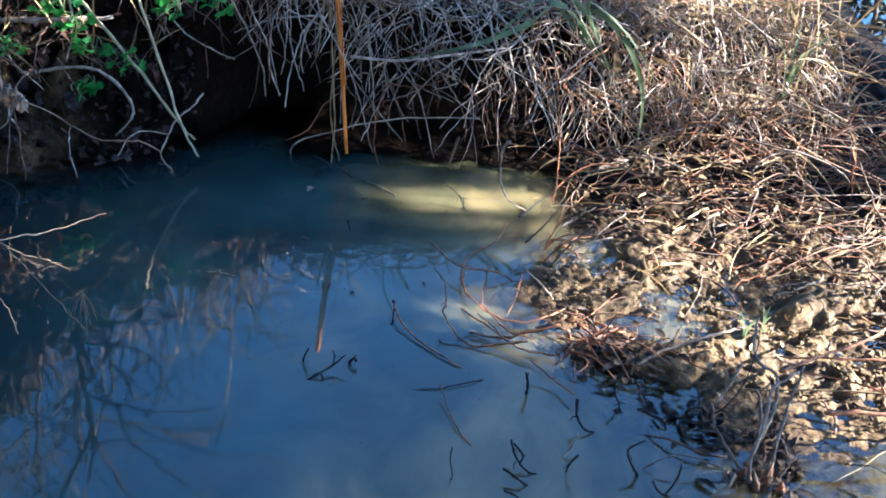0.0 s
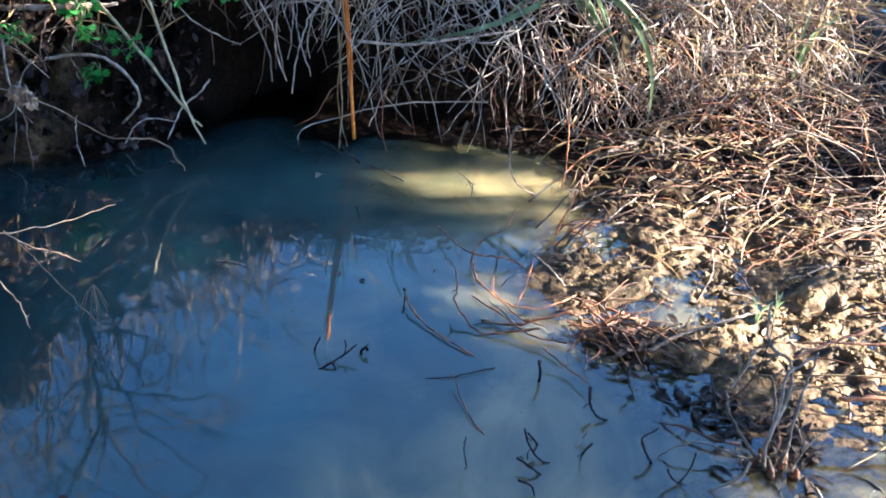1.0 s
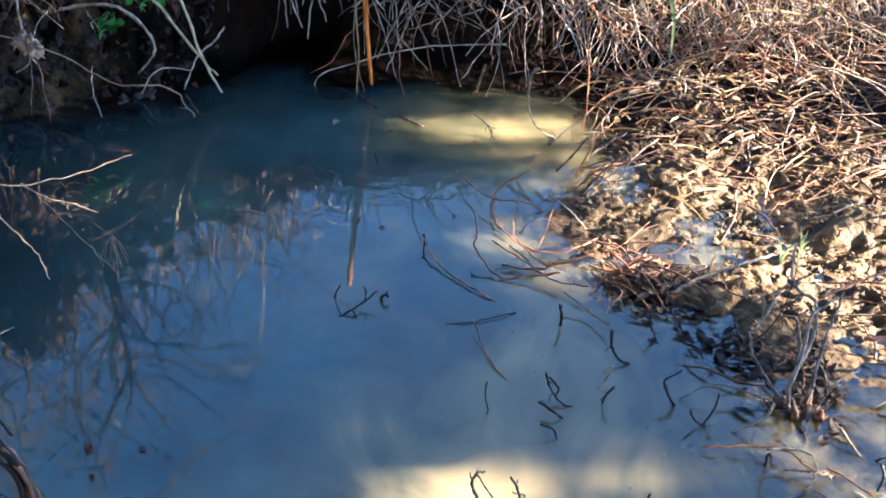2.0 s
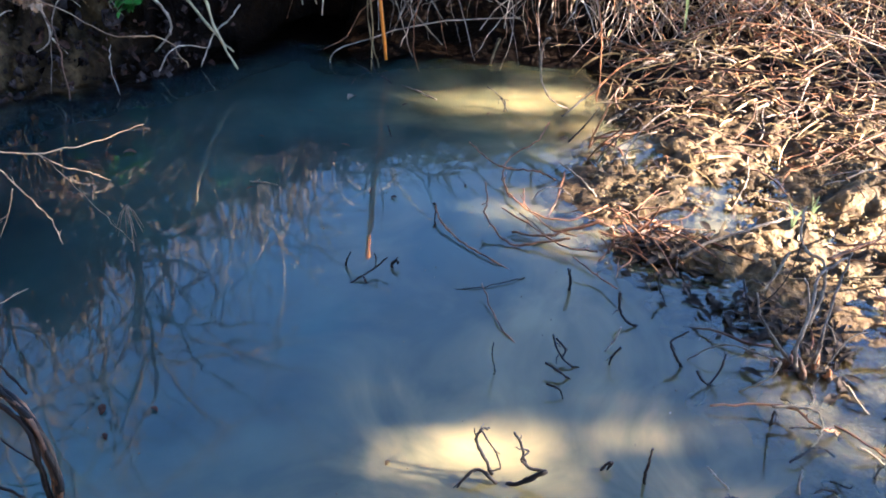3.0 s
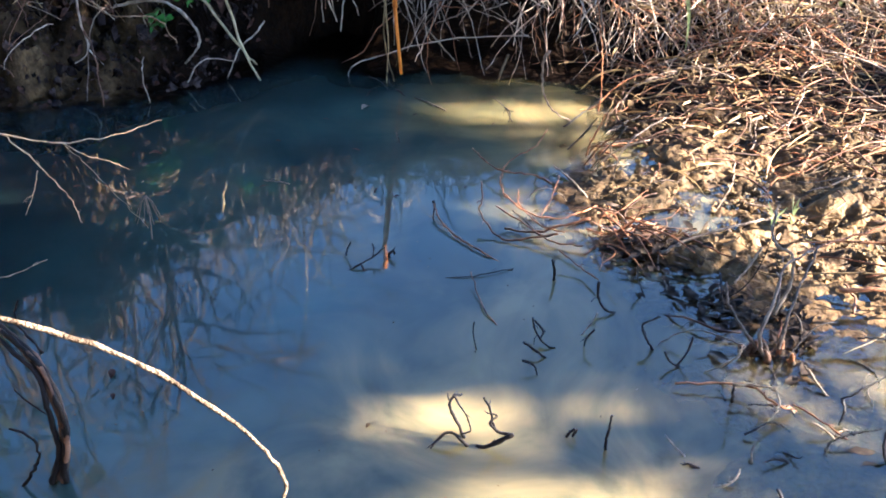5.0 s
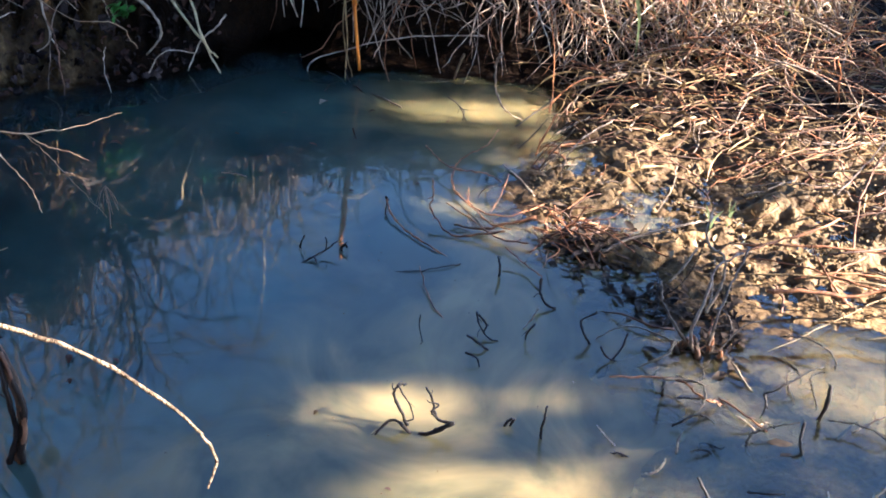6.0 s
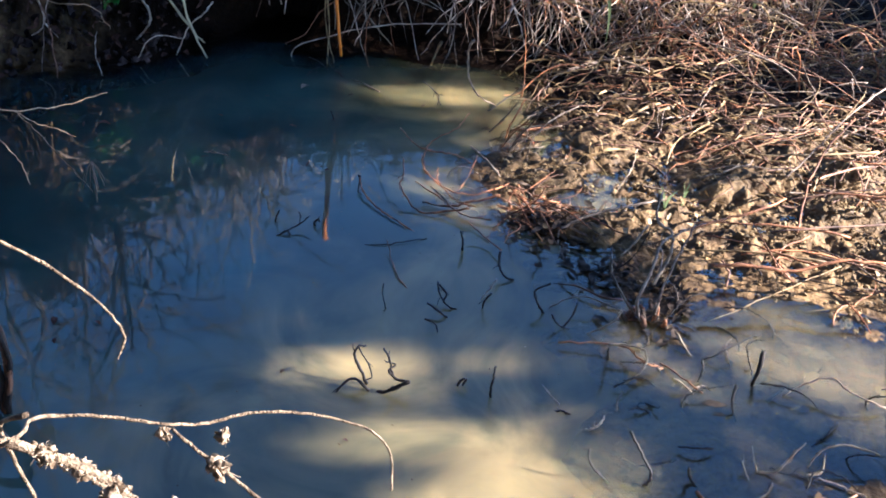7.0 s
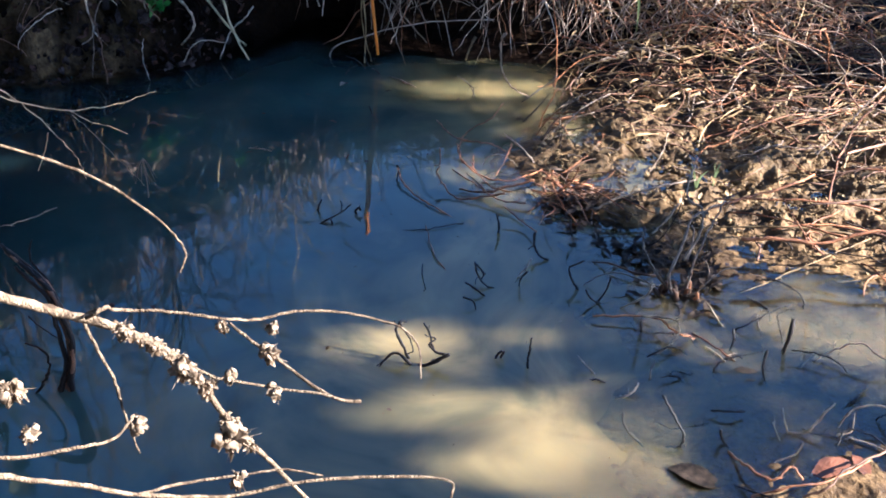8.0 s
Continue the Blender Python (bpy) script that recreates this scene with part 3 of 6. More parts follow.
stem("red_runner", [(0.108, 1.443, -0.010), (0.102, 1.443, 0.013), (0.098, 1.443, 0.035), (0.099, 1.443, 0.060)], 0.0011, 0.0011, BLACK)
stem("red_runner", [(-0.019, 1.657, -0.002), (0.039, 1.670, 0.002), (0.077, 1.691, 0.004), (0.120, 1.724, 0.002)], 0.0011, 0.0011, BLACK)
stem("red_runner", [(0.301, 1.570, 0.030), (0.292, 1.552, 0.015), (0.278, 1.536, 0.000)], 0.0015, 0.0015, PALE)
stem("red_runner", [(-0.061, 2.434, 0.060), (-0.032, 2.452, 0.030), (-0.004, 2.428, -0.005)], 0.0014, 0.0014, BLACK)
stem("red_runner", [(-0.032, 2.452, 0.030), (-0.016, 2.444, 0.020), (-0.016, 2.428, 0.000)], 0.0014, 0.0014, BLACK)
stem("red_runner", [(0.148, 2.486, -0.005), (0.101, 2.450, 0.030), (0.075, 2.407, 0.090), (0.066, 2.397, 0.150), (0.071, 2.377, 0.200), (0.083, 2.370, 0.220)], 0.0015, 0.0037, PALE)
stem("red_runner", [(0.202, 2.543, 0.000), (0.203, 2.543, 0.076), (0.197, 2.543, 0.163), (0.183, 2.543, 0.247), (0.166, 2.563, 0.321)], 0.0021, 0.0013, RUNNER)
stem("red_runner", [(0.125, 2.436, 0.000), (0.172, 2.508, 0.020), (0.209, 2.535, 0.050)], 0.0029, 0.0022, BLACK)
stem("red_runner", [(0.152, 2.304, 0.000), (0.181, 2.324, 0.030), (0.214, 2.355, 0.070)], 0.0022, 0.0022, BLACK)
stem("red_runner", [(0.279, 2.125, 0.020), (0.284, 2.136, 0.070), (0.314, 2.228, 0.090), (0.374, 2.372, 0.080)], 0.0015, 0.0019, PALE)
stem("red_runner", [(0.200, 2.285, 0.000), (0.214, 2.289, 0.050), (0.239, 2.325, 0.100)], 0.0026, 0.0017, RUNNER)
# pale roots and bleached twigs at the edge of the mud
stem("pale_root", [(0.411, 1.540, -0.004), (0.440, 1.549, 0.020), (0.480, 1.559, 0.030), (0.528, 1.561, 0.020), (0.565, 1.557, 0.010)], 0.0012, 0.0018, PALE)
stem("pale_root", [(0.496, 1.478, 0.000), (0.525, 1.481, 0.020), (0.545, 1.488, 0.035), (0.556, 1.504, 0.050)], 0.0019, 0.0022, BLEACH)
stem("pale_root", [(0.539, 1.415, 0.030), (0.580, 1.423, 0.030), (0.609, 1.413, 0.030), (0.611, 1.385, 0.020), (0.596, 1.357, 0.010), (0.573, 1.344, -0.004)], 0.0022, 0.0016, BLEACH)
stem("pale_root", [(0.608, 1.846, 0.150), (0.597, 1.786, 0.130), (0.605, 1.740, 0.120), (0.632, 1.717, 0.115), (0.633, 1.677, 0.080), (0.609, 1.613, 0.050)], 0.0026, 0.0032, BLEACH)
stem("pale_root", [(0.599, 1.556, -0.010), (0.581, 1.543, 0.050), (0.601, 1.590, 0.100), (0.614, 1.650, 0.130), (0.663, 1.699, 0.140)], 0.0037, 0.0022, PALE)
stem("pale_root", [(0.621, 1.568, -0.010), (0.623, 1.568, 0.050), (0.648, 1.651, 0.100), (0.674, 1.720, 0.140)], 0.0036, 0.0018, PALE)
stem("pale_root", [(0.600, 1.551, 0.000), (0.561, 1.551, 0.040), (0.526, 1.599, 0.070), (0.519, 1.636, 0.090)], 0.0036, 0.0018, PALE)
stem("pale_root", [(0.585, 1.780, 0.090), (0.561, 1.730, 0.070), (0.536, 1.684, 0.060)], 0.0026, 0.0019, BLEACH)
stem("pale_root", [(0.660, 1.521, 0.015), (0.670, 1.507, 0.010), (0.685, 1.491, 0.000)], 0.0019, 0.0019, BLEACH)
stem("pale_root", [(0.540, 2.184, 0.070), (0.532, 2.085, 0.060), (0.503, 2.029, 0.020)], 0.0019, 0.0013, BLEACH)
stem("pale_root", [(0.402, 1.814, 0.030), (0.462, 1.857, 0.050), (0.547, 1.913, 0.060), (0.617, 1.981, 0.050)], 0.0036, 0.0024, PALE)
stem("pale_root", [(0.665, 1.505, 0.020), (0.677, 1.484, 0.012), (0.695, 1.465, 0.000)], 0.0019, 0.0019, BLEACH)
stem("pale_root", [(0.662, 1.360, 0.020), (0.678, 1.358, 0.015), (0.702, 1.352, 0.000)], 0.0022, 0.0019, BLEACH)
stem("pale_root", [(0.859, 1.394, 0.000), (0.894, 1.412, 0.020), (0.939, 1.419, 0.040), (0.973, 1.399, 0.030), (1.039, 1.400, 0.010)], 0.0015, 0.0018, PALE)
stem("pale_root", [(0.808, 1.177, 0.000), (0.799, 1.183, 0.020), (0.795, 1.204, 0.030)], 0.0019, 0.0013, BLEACH)
stem("pale_root", [(0.808, 1.177, 0.000), (0.837, 1.178, 0.010), (0.855, 1.194, 0.030), (0.877, 1.214, 0.050)], 0.0026, 0.0016, BLEACH)
stem("pale_root", [(0.891, 1.214, 0.000), (0.906, 1.222, 0.030), (0.945, 1.239, 0.040), (1.002, 1.242, 0.030)], 0.0019, 0.0019, BLEACH)
stem("pale_root", [(0.885, 1.181, 0.010), (0.907, 1.189, 0.015), (0.911, 1.210, 0.030)], 0.0019, 0.0013, BLEACH)
stem("pale_root", [(0.794, 1.154, 0.000), (0.785, 1.169, 0.010), (0.780, 1.174, 0.020)], 0.0013, 0.0013, BLEACH)
stem("pale_root", [(0.570, 1.263, 0.000), (0.570, 1.279, 0.010), (0.576, 1.300, 0.015)], 0.0024, 0.0012, PALE)
stem("pale_root", [(0.718, 1.678, 0.080), (0.796, 1.698, 0.080), (0.888, 1.722, 0.070), (0.974, 1.754, 0.090), (1.073, 1.775, 0.090)], 0.0043, 0.0034, RUNNER)
stem("pale_root", [(0.647, 1.755, 0.100), (0.727, 1.828, 0.100), (0.809, 1.881, 0.110), (0.869, 1.939, 0.120)], 0.0034, 0.0026, RUNNER)
stem("pale_root", [(1.156, 2.527, 0.200), (1.051, 2.377, 0.170), (0.971, 2.259, 0.120), (0.892, 2.131, 0.080)], 0.0024, 0.0018, PALE)
stem("pale_root", [(1.050, 2.348, 0.160), (0.982, 2.231, 0.120), (0.942, 2.120, 0.080), (0.909, 1.925, 0.050)], 0.0026, 0.0026, RUNNER)
stem("pale_root", [(0.690, 3.157, 0.200), (0.809, 3.078, 0.200), (0.890, 2.990, 0.200), (0.967, 2.961, 0.180)], 0.0032, 0.0026, BLEACH)
stem("pale_root", [(0.701, 3.109, 0.200), (0.825, 3.044, 0.180), (0.917, 3.014, 0.170)], 0.0026, 0.0019, BLEACH)
# straws and bleached stems on the far bank
stem("dry_straw", [(-0.711, 2.460, 0.073), (-0.747, 2.470, 0.098), (-0.876, 2.530, 0.203), (-1.070, 2.600, 0.364), (-1.183, 2.620, 0.474)], 0.0027, 0.0044, SUNLIT_STRAW)
stem("dry_straw", [(-0.692, 2.430, 0.041), (-0.743, 2.460, 0.102), (-0.816, 2.530, 0.211), (-0.904, 2.600, 0.378), (-0.936, 2.620, 0.489)], 0.0027, 0.0041, SUNLIT_STRAW)
stem("dry_straw", [(-0.496, 2.630, -0.048), (-0.501, 2.620, 0.028), (-0.387, 2.660, 0.071), (-0.248, 2.720, 0.101), (-0.024, 2.760, 0.119)], 0.0017, 0.0019, GREY)
stem("dry_straw", [(-0.221, 2.700, 0.047), (-0.311, 2.720, 0.133), (-0.381, 2.740, 0.204), (-0.421, 2.760, 0.301)], 0.0020, 0.0013, BLEACH)
stem("dry_straw", [(-0.392, 2.600, -0.020), (-0.391, 2.620, 0.102), (-0.413, 2.660, 0.270), (-0.442, 2.700, 0.447)], 0.0020, 0.0025, STRAW)
stem("dry_straw", [(-0.372, 2.610, 0.004), (-0.405, 2.630, 0.127), (-0.404, 2.660, 0.331), (-0.413, 2.700, 0.451)], 0.0020, 0.0019, STRAW)
stem("dry_straw", [(-0.080, 2.620, 0.036), (-0.074, 2.660, 0.066), (-0.070, 2.700, 0.078)], 0.0027, 0.0044, STRAW)
stem("dry_straw", [(-0.820, 2.500, 0.005), (-0.791, 2.530, 0.085), (-0.752, 2.550, 0.122), (-0.732, 2.580, 0.153)], 0.0020, 0.0025, GREY)
stem("dry_straw", [(-1.182, 2.500, 0.170), (-1.073, 2.500, 0.200), (-0.965, 2.480, 0.214), (-0.885, 2.460, 0.165), (-0.869, 2.450, 0.118), (-0.917, 2.450, 0.058)], 0.0053, 0.0025, GREY)
stem("dry_straw", [(-1.333, 2.650, 0.251), (-1.173, 2.650, 0.272), (-1.013, 2.680, 0.292)], 0.0093, 0.0063, GREY)
stem("dry_straw", [(-1.256, 2.600, 0.198), (-1.197, 2.600, 0.237), (-1.142, 2.620, 0.276)], 0.0040, 0.0025, BLEACH)
stem("dry_straw", [(-0.717, 2.720, 0.394), (-0.649, 2.700, 0.288), (-0.608, 2.690, 0.204), (-0.596, 2.680, 0.130)], 0.0027, 0.0019, GREY)
stem("dry_straw", [(-0.664, 2.700, 0.391), (-0.603, 2.700, 0.279), (-0.587, 2.690, 0.207), (-0.557, 2.680, 0.136)], 0.0020, 0.0019, GREY)
stem("dry_straw", [(-0.918, 2.720, 0.354), (-0.820, 2.700, 0.266), (-0.743, 2.700, 0.230), (-0.688, 2.700, 0.213)], 0.0020, 0.0013, GREY)
stem("dry_straw", [(-0.379, 2.720, 0.257), (-0.258, 2.720, 0.261), (-0.144, 2.750, 0.279), (0.024, 2.850, 0.295)], 0.0040, 0.0031, GREY)
stem("dry_straw", [(-1.087, 2.600, 0.347), (-1.080, 2.580, 0.265), (-1.093, 2.560, 0.179), (-1.036, 2.500, 0.099)], 0.0033, 0.0019, GREY)
stem("dry_straw", [(-0.916, 2.420, -0.008), (-0.864, 2.450, 0.073), (-0.795, 2.500, 0.060)], 0.0020, 0.0013, GREY)
stem("dry_straw", [(-1.203, 2.350, 0.055), (-1.156, 2.370, 0.100), (-1.184, 2.400, 0.172), (-1.215, 2.450, 0.245)], 0.0020, 0.0031, GREY)
stem("dry_straw", [(-1.098, 2.340, 0.077), (-1.155, 2.370, 0.104)], 0.0013, 0.0019, GREY)
stem("black_twig", [(-0.366, 2.587, -0.010), (-0.375, 2.570, 0.020), (-0.386, 2.584, 0.040)], 0.0022, 0.0014, BLACK)
stem("black_twig", [(-0.366, 2.587, -0.010), (-0.335, 2.532, 0.010), (-0.314, 2.526, -0.005)], 0.0022, 0.0014, BLACK)
stem("black_twig", [(-0.390, 2.526, 0.020), (-0.411, 2.523, 0.010), (-0.419, 2.488, -0.005)], 0.0018, 0.0014, BLACK)
stem("black_twig", [(-0.375, 2.560, 0.000), (-0.393, 2.539, 0.030), (-0.419, 2.519, 0.050)], 0.0014, 0.0011, BLACK)
stem("black_twig", [(-0.259, 2.228, 0.030), (-0.257, 2.239, 0.010), (-0.248, 2.228, -0.005)], 0.0014, 0.0014, BLACK)
stem("red_runner", [(-0.291, 2.523, 0.000), (-0.239, 2.488, 0.004), (-0.188, 2.450, 0.004)], 0.0016, 0.0023, PALE)
stem("red_runner", [(-0.496, 1.954, 0.002), (-0.454, 1.956, 0.003), (-0.433, 1.951, 0.002)], 0.0015, 0.0011, PALE)
stem("red_runner", [(0.158, 2.098, 0.030), (0.152, 2.023, 0.010), (0.138, 1.953, -0.004)], 0.0021, 0.0017, RUNNER)
stem("red_runner", [(0.257, 1.979, 0.030), (0.184, 1.928, 0.015), (0.110, 1.948, 0.010), (0.052, 1.986, 0.030), (0.036, 2.021, 0.050)], 0.0017, 0.0015, RUNNER)
stem("red_runner", [(0.247, 1.800, 0.030), (0.175, 1.832, 0.015), (0.093, 1.899, 0.020), (0.050, 1.902, 0.040)], 0.0019, 0.0015, RUNNER)
stem("red_runner", [(0.205, 1.845, 0.030), (0.152, 1.879, 0.020), (0.094, 1.955, 0.020), (0.083, 1.990, 0.040)], 0.0015, 0.0013, RUNNER)
stem("red_runner", [(0.448, 1.421, 0.010), (0.555, 1.435, 0.020), (0.611, 1.392, 0.020), (0.645, 1.411, 0.000)], 0.0021, 0.0017, RUNNER)
stem("red_runner", [(0.639, 1.428, 0.000), (0.675, 1.386, 0.010), (0.719, 1.358, 0.000)], 0.0017, 0.0017, RUNNER)
stem("red_runner", [(0.718, 1.459, 0.000), (0.746, 1.466, 0.020), (0.798, 1.515, 0.030), (0.820, 1.531, 0.030)], 0.0018, 0.0014, BLACK)
stem("red_runner", [(0.817, 1.392, 0.020), (0.857, 1.394, 0.020), (0.896, 1.378, 0.020), (0.920, 1.376, 0.000)], 0.0018, 0.0014, BLACK)
stem("red_runner", [(0.711, 1.104, 0.000), (0.744, 1.049, 0.020), (0.778, 1.032, 0.020), (0.803, 1.060, 0.030), (0.824, 1.055, 0.010)], 0.0024, 0.0017, RUNNER)
stem("red_runner", [(0.745, 0.996, 0.010), (0.801, 1.012, 0.030), (0.862, 1.043, 0.030), (0.926, 1.106, 0.030)], 0.0024, 0.0017, RUNNER)
stem("red_runner", [(0.822, 1.016, 0.010), (0.861, 1.030, 0.030), (0.890, 1.077, 0.030), (0.953, 1.134, 0.030)], 0.0023, 0.0018, TANGLE)
stem("red_runner", [(0.721, 1.026, 0.000), (0.769, 0.992, 0.020), (0.800, 0.977, 0.030)], 0.0022, 0.0014, BLACK)
stem("red_runner", [(0.879, 1.139, 0.020), (0.897, 1.175, 0.030), (0.933, 1.170, 0.030), (0.955, 1.148, 0.030)], 0.0018, 0.0014, BLACK)
# orange reed
ORANGE_REED_POINTS = [(-0.36, 2.64, 0.015), (-0.38, 2.65, 0.202), (-0.401, 2.67, 0.358), (-0.412, 2.68, 0.441), (-0.429, 2.7, 0.575)]
# forked weed stems over the water
stem("bare_weed_twig", [(-0.567, 1.660, 0.267), (-0.632, 1.600, 0.255), (-0.684, 1.500, 0.277), (-0.733, 1.420, 0.321), (-0.766, 1.360, 0.365)], 0.0007, 0.0014, BLEACH)
stem("bare_weed_twig", [(-0.684, 1.500, 0.277), (-0.646, 1.520, 0.246), (-0.609, 1.530, 0.234), (-0.578, 1.540, 0.218)], 0.0010, 0.0005, BLEACH)
stem("bare_weed_twig", [(-0.574, 1.360, 0.202), (-0.590, 1.360, 0.252), (-0.629, 1.350, 0.309), (-0.672, 1.340, 0.359), (-0.725, 1.330, 0.402)], 0.0006, 0.0014, BLEACH)
stem("bare_weed_twig", [(-0.633, 1.350, 0.299), (-0.645, 1.340, 0.255), (-0.659, 1.330, 0.221)], 0.0010, 0.0005, BLEACH)
stem("bare_weed_twig", [(-0.654, 1.135, 0.200), (-0.606, 1.169, 0.200), (-0.568, 1.240, 0.200)], 0.0010, 0.0007, BLEACH)
stem("bare_weed_twig", [(-0.554, 1.534, 0.100), (-0.638, 1.589, 0.120), (-0.750, 1.653, 0.160), (-0.765, 1.629, 0.200)], 0.0006, 0.0006, BLEACH)
stem("bare_weed_twig", [(-0.180, 1.028, 0.674), (-0.204, 1.030, 0.700), (-0.256, 1.020, 0.705), (-0.303, 1.027, 0.722), (-0.349, 1.029, 0.731), (-0.394, 1.030, 0.740)], 0.0006, 0.0007, BLEACH)
# near curved weed stem
stem("curved_weed_stem", [(0.258, 0.233, 0.815), (0.259, 0.241, 0.825), (0.249, 0.244, 0.838), (0.225, 0.242, 0.859), (0.197, 0.235, 0.878), (0.159, 0.218, 0.898), (0.124, 0.197, 0.913)], 0.0006, 0.0011, WEED)
# dark stalk
STALK = [(-0.425, 0.974, -0.03), (-0.418, 0.974, 0.016), (-0.402, 0.974, 0.084), (-0.403, 0.974, 0.145), (-0.435, 0.994, 0.192), (-0.485, 1.014, 0.216), (-0.545, 1.034, 0.24)]
stem("dark_sprig", [(-0.480, 0.949, -0.020), (-0.453, 0.949, 0.022), (-0.430, 0.949, 0.064), (-0.435, 0.949, 0.099), (-0.468, 0.949, 0.108)], 0.0029, 0.0014, BLACK)
stem("dark_sprig", [(-0.499, 1.077, 0.020), (-0.542, 1.083, 0.040), (-0.565, 1.092, 0.050)], 0.0014, 0.0014, BLACK)
stem("dark_sprig", [(-0.528, 1.129, 0.100), (-0.570, 1.145, 0.130), (-0.565, 1.133, 0.160), (-0.546, 1.124, 0.200)], 0.0022, 0.0014, BLACK)
# weed branch near the lens
MAIN = [(0.353, 0.191, 0.679), (0.328, 0.185, 0.718), (0.316, 0.173, 0.747), (0.312, 0.138, 0.818), (0.304, 0.131, 0.835), (0.282, 0.118, 0.857), (0.257, 0.109, 0.868), (0.24, 0.092, 0.885), (0.215, 0.079, 0.897)]
SIDE_A = [(0.282, 0.097, 0.876), (0.289, 0.105, 0.879), (0.26, 0.155, 0.839), (0.281, 0.175, 0.828), (0.306, 0.184, 0.822), (0.323, 0.197, 0.815), (0.342, 0.212, 0.814), (0.363, 0.224, 0.81), (0.382, 0.233, 0.803), (0.403, 0.235, 0.797), (0.415, 0.231, 0.787), (0.419, 0.22, 0.772)]
SIDE_B = [(0.313, 0.185, 0.819), (0.329, 0.181, 0.811), (0.352, 0.175, 0.802), (0.371, 0.17, 0.794), (0.387, 0.166, 0.792), (0.398, 0.169, 0.791)]
SIDE_C = [(0.318, 0.123, 0.836), (0.331, 0.125, 0.829), (0.346, 0.129, 0.825), (0.366, 0.135, 0.82), (0.383, 0.14, 0.817), (0.398, 0.142, 0.813)]
SIDE_D = [(0.256, 0.153, 0.841), (0.241, 0.152, 0.832), (0.249, 0.146, 0.818), (0.261, 0.14, 0.802), (0.268, 0.133, 0.789), (0.276, 0.126, 0.776), (0.282, 0.121, 0.767)]
SIDE_E = [(0.174, -0.003, 0.843), (0.206, 0.025, 0.831), (0.237, 0.047, 0.821), (0.258, 0.059, 0.814), (0.275, 0.072, 0.812), (0.288, 0.091, 0.805), (0.289, 0.11, 0.804)]
SIDE_F = [(0.209, -0.024, 0.883), (0.241, -0.004, 0.866), (0.274, 0.013, 0.85), (0.288, 0.029, 0.834), (0.304, 0.045, 0.819), (0.319, 0.058, 0.805), (0.35, 0.089, 0.782), (0.381, 0.106, 0.783), (0.414, 0.119, 0.783), (0.457, 0.13, 0.782), (0.461, 0.124, 0.774)]
SIDE_G = [(0.319, 0.058, 0.805), (0.332, 0.078, 0.797), (0.353, 0.098, 0.789), (0.37, 0.116, 0.781), (0.391, 0.121, 0.777)]
HEADS = [(0.309, 0.183, 0.818), (0.338, 0.19, 0.817), (0.341, 0.176, 0.809), (0.362, 0.133, 0.82), (0.339, 0.129, 0.828), (0.331, 0.123, 0.826), (0.357, 0.091, 0.822), (0.317, 0.122, 0.835), (0.276, 0.13, 0.78), (0.353, 0.097, 0.787), (0.247, 0.076, 0.841), (0.258, 0.067, 0.822)]

# ---------------------------------------------------------------- orange reed
def orange_reed():
    root = new("reed", None)
    root.location = ORANGE_REED_POINTS[0]
    back = Matrix.Translation(-Vector(ORANGE_REED_POINTS[0]))
    pts = [back @ Vector(p) for p in ORANGE_REED_POINTS] + [back @ Vector((-0.44, 2.72, 0.68))]
    h = Heap()
    h.add(*tube(curve_points(pts, 6), 0.0045, 0.0085, 8, 0.0, 0.05))
    part("stalk", h, ORANGE, root)
    for k, (a, w) in enumerate(((0.02, 0.0032), (0.16, 0.0040), (0.30, 0.0035))):
        h = Heap()
        line = [p + Vector((0.0075 - 0.014 * (k == 1), -0.006, 0)) for p in curve_points(pts[1:5], 5)][k * 3:k * 3 + 12]
        h.add(*tube(line, w, 0.001, 5))
        part("leaf_sheath", h, STRAW if k == 1 else ORANGE, root, "split leaf sheath")
    return tagged(root, "tall orange-brown dry reed standing at the water's edge", "reed")


orange_reed()


# ---------------------------------------------------------------- fibrous stalk
def fibrous_stalk():
    root = new("dead_stalk", None)
    base = Vector(STALK[0])
    root.location = base
    line = curve_points([Vector(p) - base for p in STALK], 6)
    for k in range(9):
        h = Heap()
        off = Vector((random.uniform(-1, 1) * 0.011, random.uniform(-1, 1) * 0.008, 0))
        n = len(line)
        strand = [p + off * (0.6 + 0.8 * abs(math.sin(0.25 * i + k))) for i, p in enumerate(line)]
        h.add(*tube(strand[random.randint(0, 3):n - random.randint(0, 5)], random.uniform(0.003, 0.006), random.uniform(0.002, 0.004), 6, 0.0012, 0.2))
        part("fibre", h, (BARK, BLACK, TANGLE)[k % 3], root)
    return tagged(root, "split fibrous brown dead stalk rising from the water", "stalk")


fibrous_stalk()


